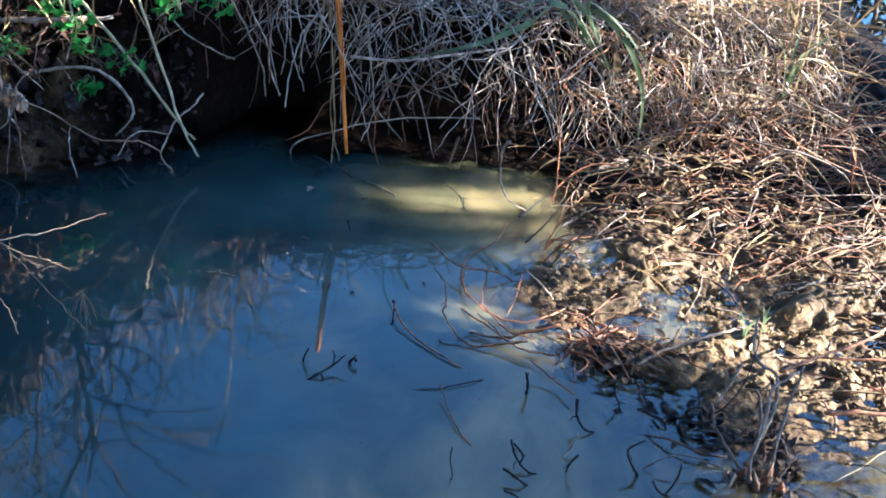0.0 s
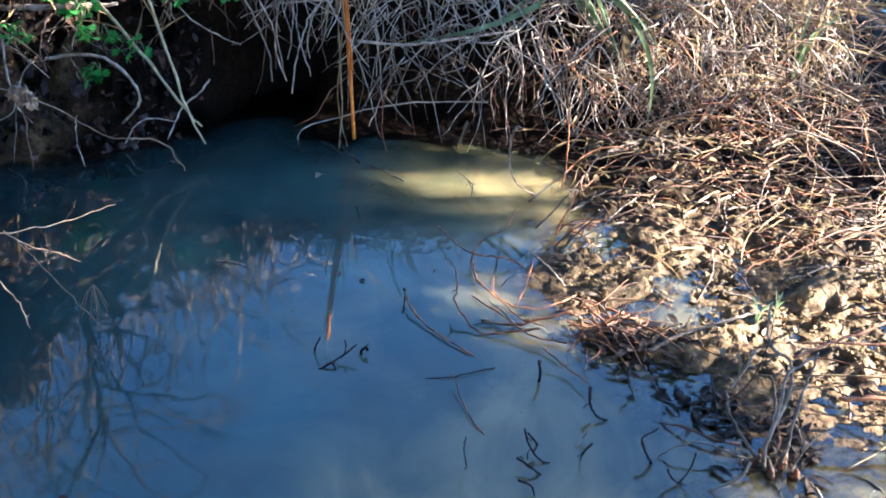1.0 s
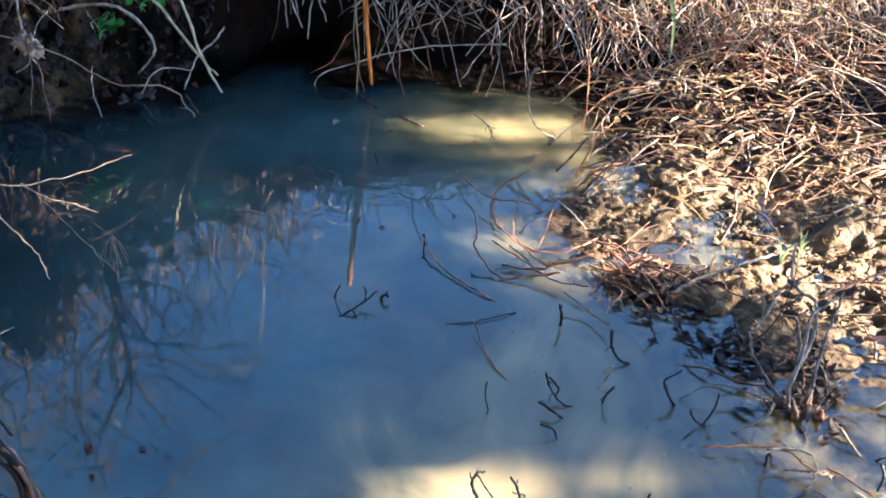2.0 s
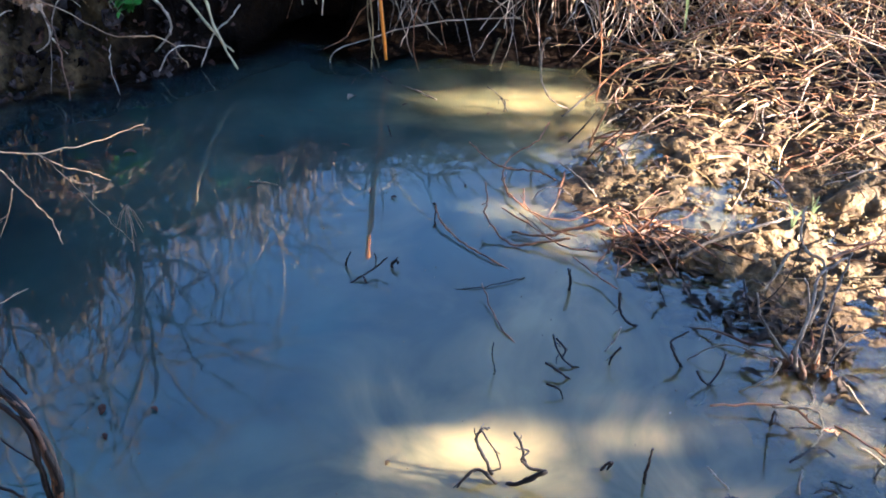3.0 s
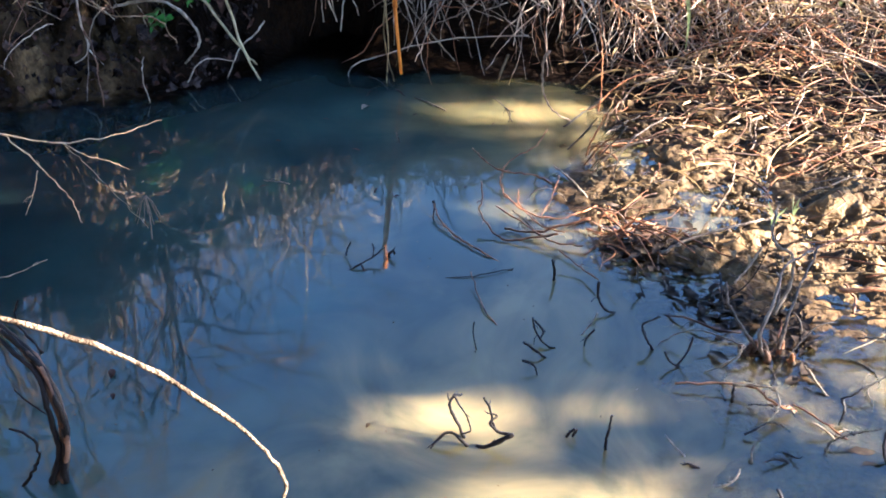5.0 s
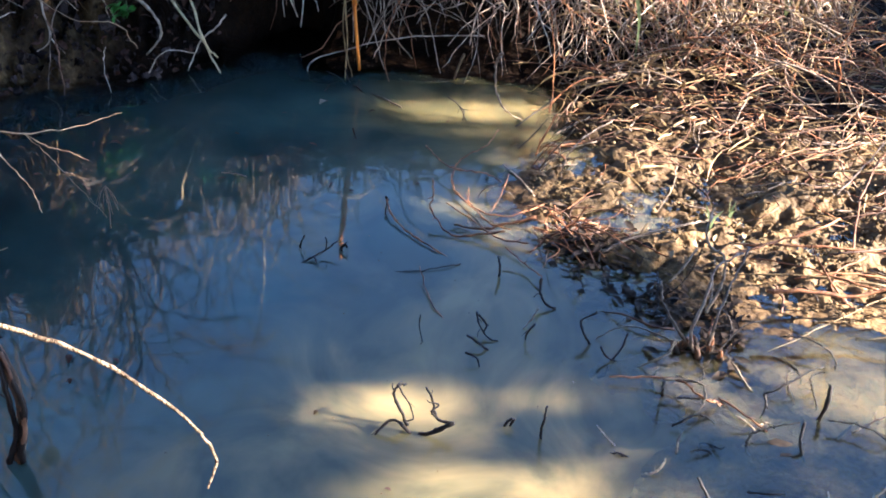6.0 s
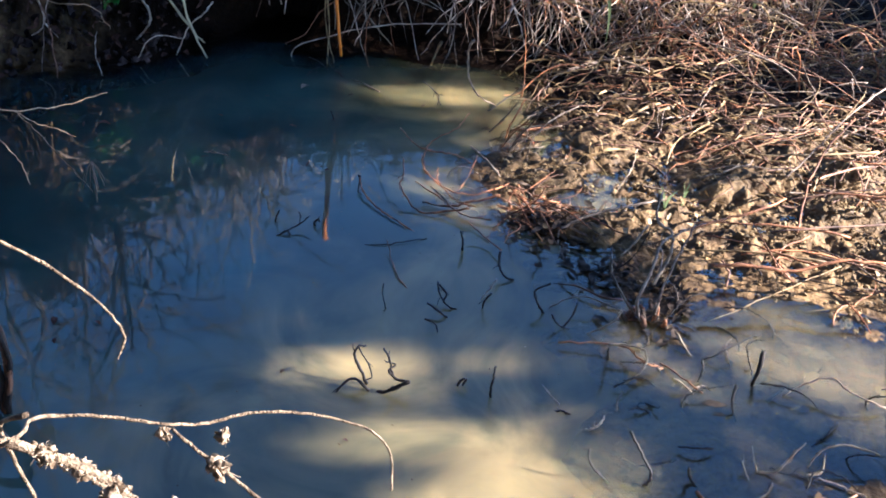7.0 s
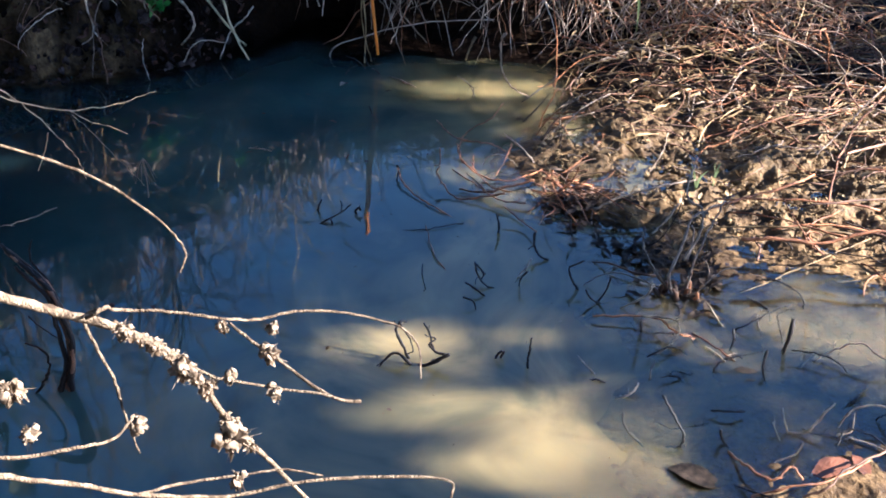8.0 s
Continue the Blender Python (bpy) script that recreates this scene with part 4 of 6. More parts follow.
# ---------------------------------------------------------------- weed branch close to the viewer
def seed_head(r, seed):
    """A ragged dry flower head: a small knobbly core, drooping shrivelled bracts and loose fibres."""
    rnd = random.Random(seed)
    h = Heap()
    hang = Vector((rnd.uniform(-0.3, 0.3), rnd.uniform(-0.3, 0.3), -0.45))
    for k in range(5):
        c = Vector((rnd.gauss(0, 0.25), rnd.gauss(0, 0.22), rnd.gauss(0, 0.22))) * r
        q = r * rnd.uniform(0.22, 0.40)
        v, f = [], []
        for a in range(4):
            for b in range(6):
                p, t = math.pi * (a + 0.5) / 4, b * 1.047 + a * 0.4
                v.append(c + Vector((math.sin(p) * math.cos(t), math.sin(p) * math.sin(t), math.cos(p))) * q * rnd.uniform(0.5, 1.4))
        for a in range(3):
            for b in range(6):
                f.append((a * 6 + b, a * 6 + (b + 1) % 6, a * 6 + 6 + (b + 1) % 6, a * 6 + 6 + b))
        f += [(0, 5, 4, 3, 2, 1), (18, 19, 20, 21, 22, 23)]
        h.add(v, f)
    for k in range(46):
        d = Vector((rnd.gauss(0, 1), rnd.gauss(0, 1), rnd.gauss(0, 1))).normalized()
        s = d.orthogonal().normalized()
        s.rotate(Matrix.Rotation(rnd.uniform(0, 6.28), 3, d))
        t = d.cross(s)
        fibre = k % 6 == 0
        b = r * rnd.uniform(0.45, 1.2 if fibre else 0.85)
        w = r * (rnd.uniform(0.02, 0.05) if fibre else rnd.uniform(0.16, 0.36))
        curl = rnd.uniform(-0.5, 0.5)
        rows = []
        for i in range(4):
            u = (i + 0.2) / 3.2
            c = d * b * u + (s * curl + hang * 0.6) * b * u * u
            ww = w * (1 - abs(2 * u - 1) ** 2 * 0.7) * rnd.uniform(0.6, 1.3)
            rows.append((c - t * ww + s * ww * rnd.uniform(0, 0.7), c - s * ww * 0.25, c + t * ww + s * ww * rnd.uniform(0, 0.7)))
        v = [q for row in rows for q in row]
        f = []
        for i in range(3):
            a = 3 * i
            f += [(a, a + 1, a + 4, a + 3), (a + 1, a + 2, a + 5, a + 4)]
        h.add(v, f)
    return h


def weed_branch():
    root = new("dry_weed_branch", None)
    gx, gy = -0.42, -0.25
    base = Vector((gx, gy, ground_z(gx, gy)))
    root.location = base
    rel = lambda pts: [Vector(p) - base for p in pts]
    feet = [(0.02, 0.02, 0.84), (-0.16, -0.08, 0.72), (-0.32, -0.18, 0.45), tuple(base - Vector((0, 0, 0.02)))]
    h = Heap()
    h.add(*tube(curve_points(rel(MAIN + feet), 7), 0.0014, 0.0036, 8, 0.0004, 0.12))
    part("stem", h, WEED, root)
    for pts, r0, r1, tail in ((SIDE_A, 0.0016, 0.0010, None), (SIDE_B, 0.0014, 0.0018, None), (SIDE_C, 0.0014, 0.0011, None),
                              (SIDE_D, 0.0020, 0.0008, None), (SIDE_E, 0.0020, 0.0013, True), (SIDE_F, 0.0026, 0.0011, True), (SIDE_G, 0.0013, 0.0008, None)):
        line = ([feet[1]] if tail else []) + list(pts)
        h = Heap()
        h.add(*tube(curve_points(rel(line), 6), r0 * 0.66, r1 * 0.6, 7, 0.0003, 0.15))
        part("side_twig", h, WEED, root)
    for k, p in enumerate(HEADS):
        r = (0.0062, 0.0060, 0.0085, 0.0068, 0.0055, 0.0050, 0.0125, 0.0105, 0.0085, 0.0070, 0.0100, 0.0075)[k]
        ob = part("seed_head", seed_head(r, k), FLUFF, root)
        ob.location = Vector(p) - base
    # woolly bark along the thick stretch of the stem
    line = curve_points(rel(MAIN[1:6]), 12)
    for k in range(46):
        p = line[random.randrange(4, len(line) - 1)]
        ob = part("bark_flake", seed_head(random.uniform(0.0036, 0.0068), 50 + k), FLUFF, root)
        ob.location = p + Vector((random.uniform(-1, 1), random.uniform(-1, 1), random.uniform(-1, 1))) * 0.0014
    return tagged(root, "pale dry weed branch with fluffy seed heads", "branch")


weed_branch()

# fluffy head on the weed twig over the pool
fluffy = Heap()
for k in range(5):
    q = seed_head(0.011, 300 + k)
    o = Vector((-0.345, 1.029, 0.731)) + Vector((random.uniform(-1, 1) * 0.012, 0, random.uniform(-1, 1) * 0.010))
    fluffy.add([v + o for v in q.v], q.f)
tagged(fluffy.build("seed_head", PALE), "greyish fluffy dry seed head on a weed twig", "seed head")


# ---------------------------------------------------------------- vegetation tools
HX, HY = np.arange(-3.0, 3.0, 0.02), np.arange(-0.5, 6.0, 0.02)
HZ = height(*np.meshgrid(HX, HY))


def zat(x, y):
    i = min(max(int((y + 0.5) / 0.02), 0), len(HY) - 2)
    j = min(max(int((x + 3.0) / 0.02), 0), len(HX) - 2)
    return float(max(HZ[i, j], HZ[i + 1, j], HZ[i, j + 1], HZ[i + 1, j + 1]))


def arching(rnd, x, y, z, az, el, length, droop, curl, n=9):
    """A stem that leaves (x, y, z), bends, and comes to rest on what lies below."""
    d = Vector((math.cos(az) * math.cos(el), math.sin(az) * math.cos(el), math.sin(el)))
    p = Vector((x, y, z))
    res = [p.copy()]
    swing = Vector((rnd.gauss(0, 1), rnd.gauss(0, 1), rnd.gauss(0, 0.6))) * curl
    for _ in range(n):
        swing = swing * 0.88 + Vector((rnd.gauss(0, 1), rnd.gauss(0, 1), rnd.gauss(0, 0.7))) * curl * 0.3
        d = (d + swing + Vector((0, 0, -droop))).normalized()
        p = p + d * (length / n)
        floor_z = max(zat(p.x, p.y), -0.015) + 0.004
        if p.z < floor_z:
            p.z = floor_z
            d.z = abs(d.z) * 0.3
        res.append(p.copy())
    return res


def ribbon(pts, w, twist, rnd):
    """A creased grass blade along points."""
    v, f = [], []
    n = len(pts)
    a0 = rnd.uniform(0, 6.28)
    for i, q in enumerate(pts):
        way = (pts[min(i + 1, n - 1)] - pts[max(i - 1, 0)]).normalized()
        s = way.orthogonal().normalized()
        s.rotate(Matrix.Rotation(a0 + twist * i / n, 3, way))
        t = way.cross(s)
        ww = w * (0.55 + 0.9 * (i / (n - 1)) ** 0.5) * (1 - (i / (n - 1)) ** 3) + 0.0003
        v += [q - s * ww, q + t * ww * 0.35, q + s * ww]
    for i in range(n - 1):
        a = 3 * i
        f += [(a, a + 1, a + 4, a + 3), (a + 1, a + 2, a + 5, a + 4)]
    return v, f


def leaf_shape(rnd, length, width, curl):
    """A shrivelled leaf: a pointed blade with a rib, cupped and bent."""
    v, f = [], []
    n = 6
    for i in range(n + 1):
        u = i / n
        w = width * math.sin(math.pi * min(u * 0.92 + 0.06, 1)) ** 0.8
        z = curl * length * math.sin(u * 3.0)
        k = rnd.uniform(-0.12, 0.12) * width
        v += [Vector((u * length, -w + k, z + w * 0.45)), Vector((u * length, k * 0.4, z)), Vector((u * length, w + k, z + w * 0.4))]
    for i in range(n):
        a = 3 * i
        f += [(a, a + 1, a + 4, a + 3), (a + 1, a + 2, a + 5, a + 4)]
    return v, f


def placed(shape, m):
    return [m @ q for q in shape[0]], shape[1]


def crumb(r, size):
    v = []
    for z, rad in ((-0.4, 0.7), (0.1, 1.0), (0.6, 0.6)):
        for i in range(6):
            a = i * 1.047 + r.uniform(-0.3, 0.3)
            q = rad * r.uniform(0.45, 1.4) * size
            v.append(Vector((math.cos(a) * q, math.sin(a) * q, z * size * r.uniform(0.3, 1.3))))
    f = []
    for j in range(2):
        for i in range(6):
            a, b = j * 6 + i, j * 6 + (i + 1) % 6
            f.append((a, b, b + 6, a + 6))
    f.append((12, 13, 14, 15, 16, 17))
    return v, f


# ---------------------------------------------------------------- dead stems on the spit and the banks
rnd = random.Random(11)
SPIT_GROUP = "dead stems on the spit"


def on_spit(r, front=0.13):
    while True:
        x, y = r.uniform(0.2, 1.75), r.uniform(1.62, 3.1)
        if zat(x, y) > 0.002 and r.random() < front + (1 - front) * float(smooth(2.15, 2.5, y + 0.45 * max(0, x - 0.72))):
            return x, y


def spit_stem(r):
    x, y = on_spit(r, 0.05)
    high = 0.2 + 0.8 * float(smooth(2.45, 2.95, y))
    for attempt in range(6):
        pts = spit_line(r, x, y, high)
        if y > 2.35 or all(zat(p.x, p.y) > -0.008 for p in pts):
            break
    return pts


def spit_line(r, x, y, high):
    return arching(r, x, y, zat(x, y) + r.uniform(0, 0.05) * high, r.choice((r.uniform(-0.8, 1.2), r.uniform(0, 6.28))),
                   r.uniform(-0.1, 1.1) * high, r.uniform(0.07, 0.20) + 0.26 * high * r.random(), r.uniform(0.06, 0.2), r.uniform(0.05, 0.26), 11)


for k in range(120):
    pts = spit_stem(rnd)
    r = rnd.uniform(0.0011, 0.0030)
    h = Heap()
    h.add(*tube(pts, r, r * rnd.uniform(0.5, 1.0), 5, 0.0006, 0.15))
    tagged(h.build("fallen_twig", rnd.choice((TANGLE, TANGLE, TANGLE, RUNNER, RUNNER, PALE, BARK))), *LABELS["fallen_twig"])

tangle = {}


def heap_for(key):
    return tangle.setdefault(key, Heap())


for k in range(600):
    key = rnd.choice(("TANGLE", "TANGLE", "TANGLE", "RUNNER", "RUNNER", "PALE", "STRAW"))
    r = rnd.uniform(0.0009, 0.0028)
    heap_for(key).add(*tube(spit_stem(rnd), r, r * 0.6, 4, 0.0016))

# long weathered stems lying across the right of the spit
for k in range(55):
    x, y = rnd.uniform(0.72, 1.75), rnd.uniform(1.74, 2.75)
    az = rnd.choice((0.0, math.pi)) + rnd.gauss(0.35, 0.45)
    pts = arching(rnd, x, y, zat(x, y) + rnd.uniform(0.01, 0.07), az, rnd.uniform(-0.02, 0.30), rnd.uniform(0.22, 0.55), rnd.uniform(0.01, 0.06), rnd.uniform(0.02, 0.08), 12)
    r = rnd.uniform(0.0015, 0.0032)
    h = Heap()
    h.add(*tube(pts, r, r * rnd.uniform(0.4, 0.8), 6, 0.0018, 0.15))
    tagged(h.build("fallen_twig", rnd.choice((TANGLE, RUNNER, RUNNER, TANGLE, PALE, STRAW))), "long weathered stem lying across the mud", "stem", SPIT_GROUP)

# upright and arching brambles behind the spit
for k in range(640):
    x = rnd.uniform(0.15, 2.1)
    y = rnd.uniform(2.82, 3.8) if x < 0.7 else rnd.uniform(2.7, 3.8)
    if x > 1.15 and y > 3.25:
        continue
    pts = arching(rnd, x, y, zat(x, y), rnd.uniform(0, 6.28), rnd.uniform(0.2, 1.35 if x > 0.55 else 0.7), rnd.uniform(0.15, 0.45), rnd.uniform(0.06, 0.22), rnd.uniform(0.10, 0.32), 11)
    r = rnd.uniform(0.0013, 0.0034)
    heap_for(rnd.choice(("RUNNER", "TANGLE", "TANGLE", "PALE", "BARK", "STRAW"))).add(*tube(pts, r, r * 0.6, 4, 0.0024))

# tangle hanging from the lip of the far bank down to the water
for k in range(1900):
    x = rnd.uniform(-0.76, 1.0) if rnd.random() < 0.96 else rnd.uniform(-1.7, -0.7)
    if -0.9 < x < -0.68 and rnd.random() < 0.4:
        continue
    y = float(np.interp(x, LINE_X, LINE_Y)) + rnd.uniform(0.06, 0.5)
    z = zat(x, y) + rnd.uniform(-0.02, 0.10)
    pts = arching(rnd, x, y, z, rnd.uniform(-2.6, -0.5), rnd.uniform(-0.6, 0.6 if x < -0.45 else 0.25), rnd.uniform(0.10, 0.34), rnd.uniform(0.08, 0.36), rnd.uniform(0.10, 0.40), 11)
    for i in range(4, len(pts)):
        if pts[i].z < max(zat(pts[i].x, pts[i].y), -0.015) + 0.006:
            pts = pts[:i]
            break
    r = rnd.uniform(0.0010, 0.0028)
    heap_for("TANGLE" if x < -0.62 and rnd.random() < 0.6 else rnd.choice(("GREY", "GREY", "GREY", "PALE", "TANGLE") if x < 0.15 else ("PALE", "PALE", "STRAW", "GREY", "TANGLE"))).add(*tube(pts, r, r * 0.55, 4, 0.0026))

# stems that hang free in front of the hollowed bank
for k in range(125):
    x = rnd.uniform(-0.40, 0.55)
    y = float(np.interp(x, LINE_X, LINE_Y)) + rnd.uniform(-0.03, 0.10)
    z = rnd.uniform(0.16, 0.34)
    pts = arching(rnd, x, y, z, rnd.uniform(-3.0, -0.2), rnd.uniform(-0.9, 0.1), rnd.uniform(0.12, 0.30), rnd.uniform(0.04, 0.26), rnd.uniform(0.10, 0.32), 11)
    for i in range(4, len(pts)):
        if pts[i].z < max(zat(pts[i].x, pts[i].y), -0.015) + 0.006:
            pts = pts[:i]
            break
    r = rnd.uniform(0.0009, 0.0024)
    heap_for(rnd.choice(("PALE", "PALE", "GREY", "TANGLE", "RUNNER"))).add(*tube(pts, r, r * 0.55, 4, 0.0022))

KINDS = {"BARK": BARK, "TANGLE": TANGLE, "RUNNER": RUNNER, "PALE": PALE, "STRAW": STRAW, "GREY": GREY}
WORDS = {"BARK": "dark brown", "TANGLE": "brown", "RUNNER": "reddish", "PALE": "pale brown", "GREY": "lilac-grey", "STRAW": "straw-coloured"}
for key in sorted(tangle):
    tagged(tangle[key].build("stem_tangle", KINDS[key]), WORDS[key] + " dead stems matted over the banks", "dead stems", kind="stuff")

# red-brown bundle lying at the tip of the spit, dark stems leaning at its edge
for k in range(52):
    a = rnd.uniform(-0.9, 0.5)
    x, y = 0.24 + rnd.uniform(0, 0.12), 1.90 + rnd.uniform(-0.05, 0.06)
    pts = arching(rnd, x, y, zat(x, y) + rnd.uniform(0.005, 0.04), a + (math.pi if rnd.random() < 0.06 else 0), rnd.uniform(0, 0.5), rnd.uniform(0.05, 0.16), rnd.uniform(0.06, 0.14), rnd.uniform(0.1, 0.35), 9)
    r = rnd.uniform(0.0012, 0.0026)
    h = Heap()
    h.add(*tube(pts, r, r * 0.7, 5, 0.0005, 0.15))
    tagged(h.build("fallen_twig", RUNNER if k % 3 else TANGLE), *LABELS["fallen_twig"])
for k in range(34):
    x = rnd.uniform(0.42, 1.5)
    y = float(np.interp(x, [0.36, 0.56, 0.64, 0.9, 1.5], [1.80, 1.62, 1.60, 1.72, 1.72])) + rnd.uniform(-0.03, 0.16)
    pts = arching(rnd, x, y, zat(x, y) + rnd.uniform(0.0, 0.02), rnd.uniform(0, 6.28), rnd.uniform(0, 0.7), rnd.uniform(0.06, 0.24), rnd.uniform(0.06, 0.14), rnd.uniform(0.1, 0.4), 9)
    r = rnd.uniform(0.0012, 0.0030)
    h = Heap()
    h.add(*tube(pts, r, r * 0.7, 5, 0.0005, 0.15))
    tagged(h.build("fallen_twig", (RUNNER, BLACK, PALE, TANGLE)[k % 4]), *LABELS["fallen_twig"])
for k in range(16):
    x, y = 0.205 + rnd.uniform(-0.01, 0.05), rnd.uniform(2.20, 2.55)
    pts = arching(rnd, x, y, zat(x, y) - 0.01, rnd.uniform(-0.3, 1.0), rnd.uniform(0.5, 1.2), rnd.uniform(0.08, 0.17), 0.08, 0.12, 8)
    r = rnd.uniform(0.0018, 0.0034)
    h = Heap()
    h.add(*tube(pts, r, r * 0.7, 5, 0.0005, 0.15))
    tagged(h.build("fallen_twig", (BLACK, RUNNER, PALE)[k % 3]), *LABELS["fallen_twig"])

# curled rootlets and dead shoots standing in the shallow inlet
for k in range(40):
    x, y = rnd.uniform(0.36, 1.3), rnd.uniform(1.14, 1.58)
    z = zat(x, y)
    if z > 0.03:
        continue
    pts = arching(rnd, x, y, min(z, -0.006), rnd.uniform(0, 6.28), rnd.uniform(0.4, 1.3), rnd.uniform(0.05, 0.13), rnd.uniform(0.05, 0.25), rnd.uniform(0.25, 0.5), 10)
    kind = ("black_twig", "black_twig", "black_twig", "pale_root")[k % 4]
    stem(kind, pts, rnd.uniform(0.0016, 0.0028), rnd.uniform(0.0010, 0.0018), PALE if kind == "pale_root" else BLACK)

# roots, rotten stems and leaf scraps over the left bank
left_heaps = {"GREY": Heap(), "PALE": Heap(), "BARK": Heap(), "DARKLEAF": Heap()}
for k in range(90):
    x = rnd.uniform(-1.8, -0.72)
    y = float(np.interp(x, LINE_X, LINE_Y)) + rnd.uniform(0.22, 0.6)
    pts = arching(rnd, x, y, zat(x, y) + rnd.uniform(0, 0.05), rnd.uniform(-2.8, -0.3), rnd.uniform(-0.6, 0.8), rnd.uniform(0.05, 0.22), rnd.uniform(0.08, 0.3), rnd.uniform(0.1, 0.35), 9)
    r = rnd.uniform(0.001, 0.003)
    left_heaps["PALE" if k % 4 == 0 else "BARK"].add(*tube(pts, r, r * 0.6, 4, 0.0008))
for k in range(80):
    x = rnd.uniform(-1.7, -0.72)
    y = float(np.interp(x, LINE_X, LINE_Y)) + rnd.uniform(0.36, 0.75)
    pts = arching(rnd, x, y, zat(x, y) + rnd.uniform(0, 0.06), rnd.choice((0, math.pi)) + rnd.gauss(-0.2, 0.5), rnd.uniform(-0.3, 0.4), rnd.uniform(0.12, 0.38), rnd.uniform(0.03, 0.14), rnd.uniform(0.08, 0.25), 10)
    r = rnd.uniform(0.0015, 0.0048)
    left_heaps["GREY"].add(*tube(pts, r, r * 0.6, 5, 0.002))
for k in range(420):
    x = rnd.uniform(-1.8, -0.75)
    y = float(np.interp(x, LINE_X, LINE_Y)) + rnd.uniform(-0.02, 0.5)
    m = Matrix.Translation((x, y, zat(x, y) + rnd.uniform(0.0, 0.015))) @ Euler((rnd.uniform(-0.9, 0.9), rnd.uniform(-0.9, 0.9), rnd.uniform(0, 6.28))).to_matrix().to_4x4()
    left_heaps["DARKLEAF"].add(*placed(leaf_shape(rnd, rnd.uniform(0.015, 0.04), rnd.uniform(0.004, 0.010), rnd.uniform(-0.2, 0.3)), m))
tagged(left_heaps["GREY"].build("bank_roots", GREY), "grey roots and stems matted along the bank top", "roots", kind="stuff")
tagged(left_heaps["PALE"].build("bank_roots", PALE), "pale rootlets hanging from the shaded bank", "roots", kind="stuff")
tagged(left_heaps["BARK"].build("bank_roots", BARK), "dark rotten stems on the shaded bank", "dead stems", kind="stuff")
tagged(left_heaps["DARKLEAF"].build("leaf_litter", DARKLEAF), "dark rotting leaf litter on the shaded bank", "leaf litter", kind="stuff")

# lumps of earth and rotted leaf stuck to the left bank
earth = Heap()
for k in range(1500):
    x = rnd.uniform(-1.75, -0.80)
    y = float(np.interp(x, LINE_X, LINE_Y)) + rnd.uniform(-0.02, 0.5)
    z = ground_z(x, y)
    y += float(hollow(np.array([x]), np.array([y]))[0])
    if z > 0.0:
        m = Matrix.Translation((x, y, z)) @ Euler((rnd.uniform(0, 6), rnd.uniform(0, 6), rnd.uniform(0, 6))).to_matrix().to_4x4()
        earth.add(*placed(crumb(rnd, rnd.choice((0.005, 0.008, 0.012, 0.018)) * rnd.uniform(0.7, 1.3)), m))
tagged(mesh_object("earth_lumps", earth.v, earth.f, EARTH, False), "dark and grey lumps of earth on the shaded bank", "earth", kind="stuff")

# dried umbel standing in the water
umbel = new("dried_umbel", None)
umbel.location = (-0.62, 1.65, 0.0)
h = Heap()
h.add(*tube([Vector((0, 0, -0.05)), Vector((0.004, 0, 0.05)), Vector((0, 0.003, 0.10))], 0.0016, 0.0012, 5))
part("stalk", h, PALE, umbel)
for k in range(9):
    a = k * 0.7
    h = Heap()
    h.add(*tube([Vector((0, 0.003, 0.10)), Vector((math.cos(a) * 0.012, math.sin(a) * 0.012, 0.085)), Vector((math.cos(a) * 0.026, math.sin(a) * 0.026, 0.045))], 0.0009, 0.0006, 4))
    part("ray", h, PALE, umbel)
tagged(umbel, "drooping dried umbel standing in the water", "dry flower")

# dry grass blades
grass = Heap()
for k in range(2200):
    if rnd.random() < 0.5:
        x = rnd.uniform(-0.55, 1.5)
        y = float(np.interp(x, LINE_X, LINE_Y)) + rnd.uniform(0.05, 0.9)
        el = rnd.uniform(-0.2, 1.3)
        L = rnd.uniform(0.12, 0.42)
        z = zat(x, y) + rnd.uniform(0, 0.05)
        if x > 1.05 and y > 3.3:
            continue
        if -0.45 < x < 0.5:
            el, L = el * 0.55, L * 0.55
    elif rnd.random() < 0.3:
        x, y = on_spit(rnd)
        z = zat(x, y)
        el, L = rnd.uniform(0, 0.7), rnd.uniform(0.05, 0.18)
    else:
        x = rnd.uniform(-2.0, -0.5)
        y = float(np.interp(x, LINE_X, LINE_Y)) + rnd.uniform(0.25, 1.2)
        z = zat(x, y)
        el, L = rnd.uniform(0.0, 1.3), rnd.uniform(0.1, 0.35)
    grass.add(*ribbon(arching(rnd, x, y, z, rnd.uniform(0, 6.28), el, L, rnd.uniform(0.05, 0.2), 0.08, 7), rnd.uniform(0.0012, 0.0034), rnd.uniform(-2, 2), rnd))
tagged(grass.build("dry_grass", STRAW), "dry straw-coloured grass on the banks", "grass", kind="stuff")


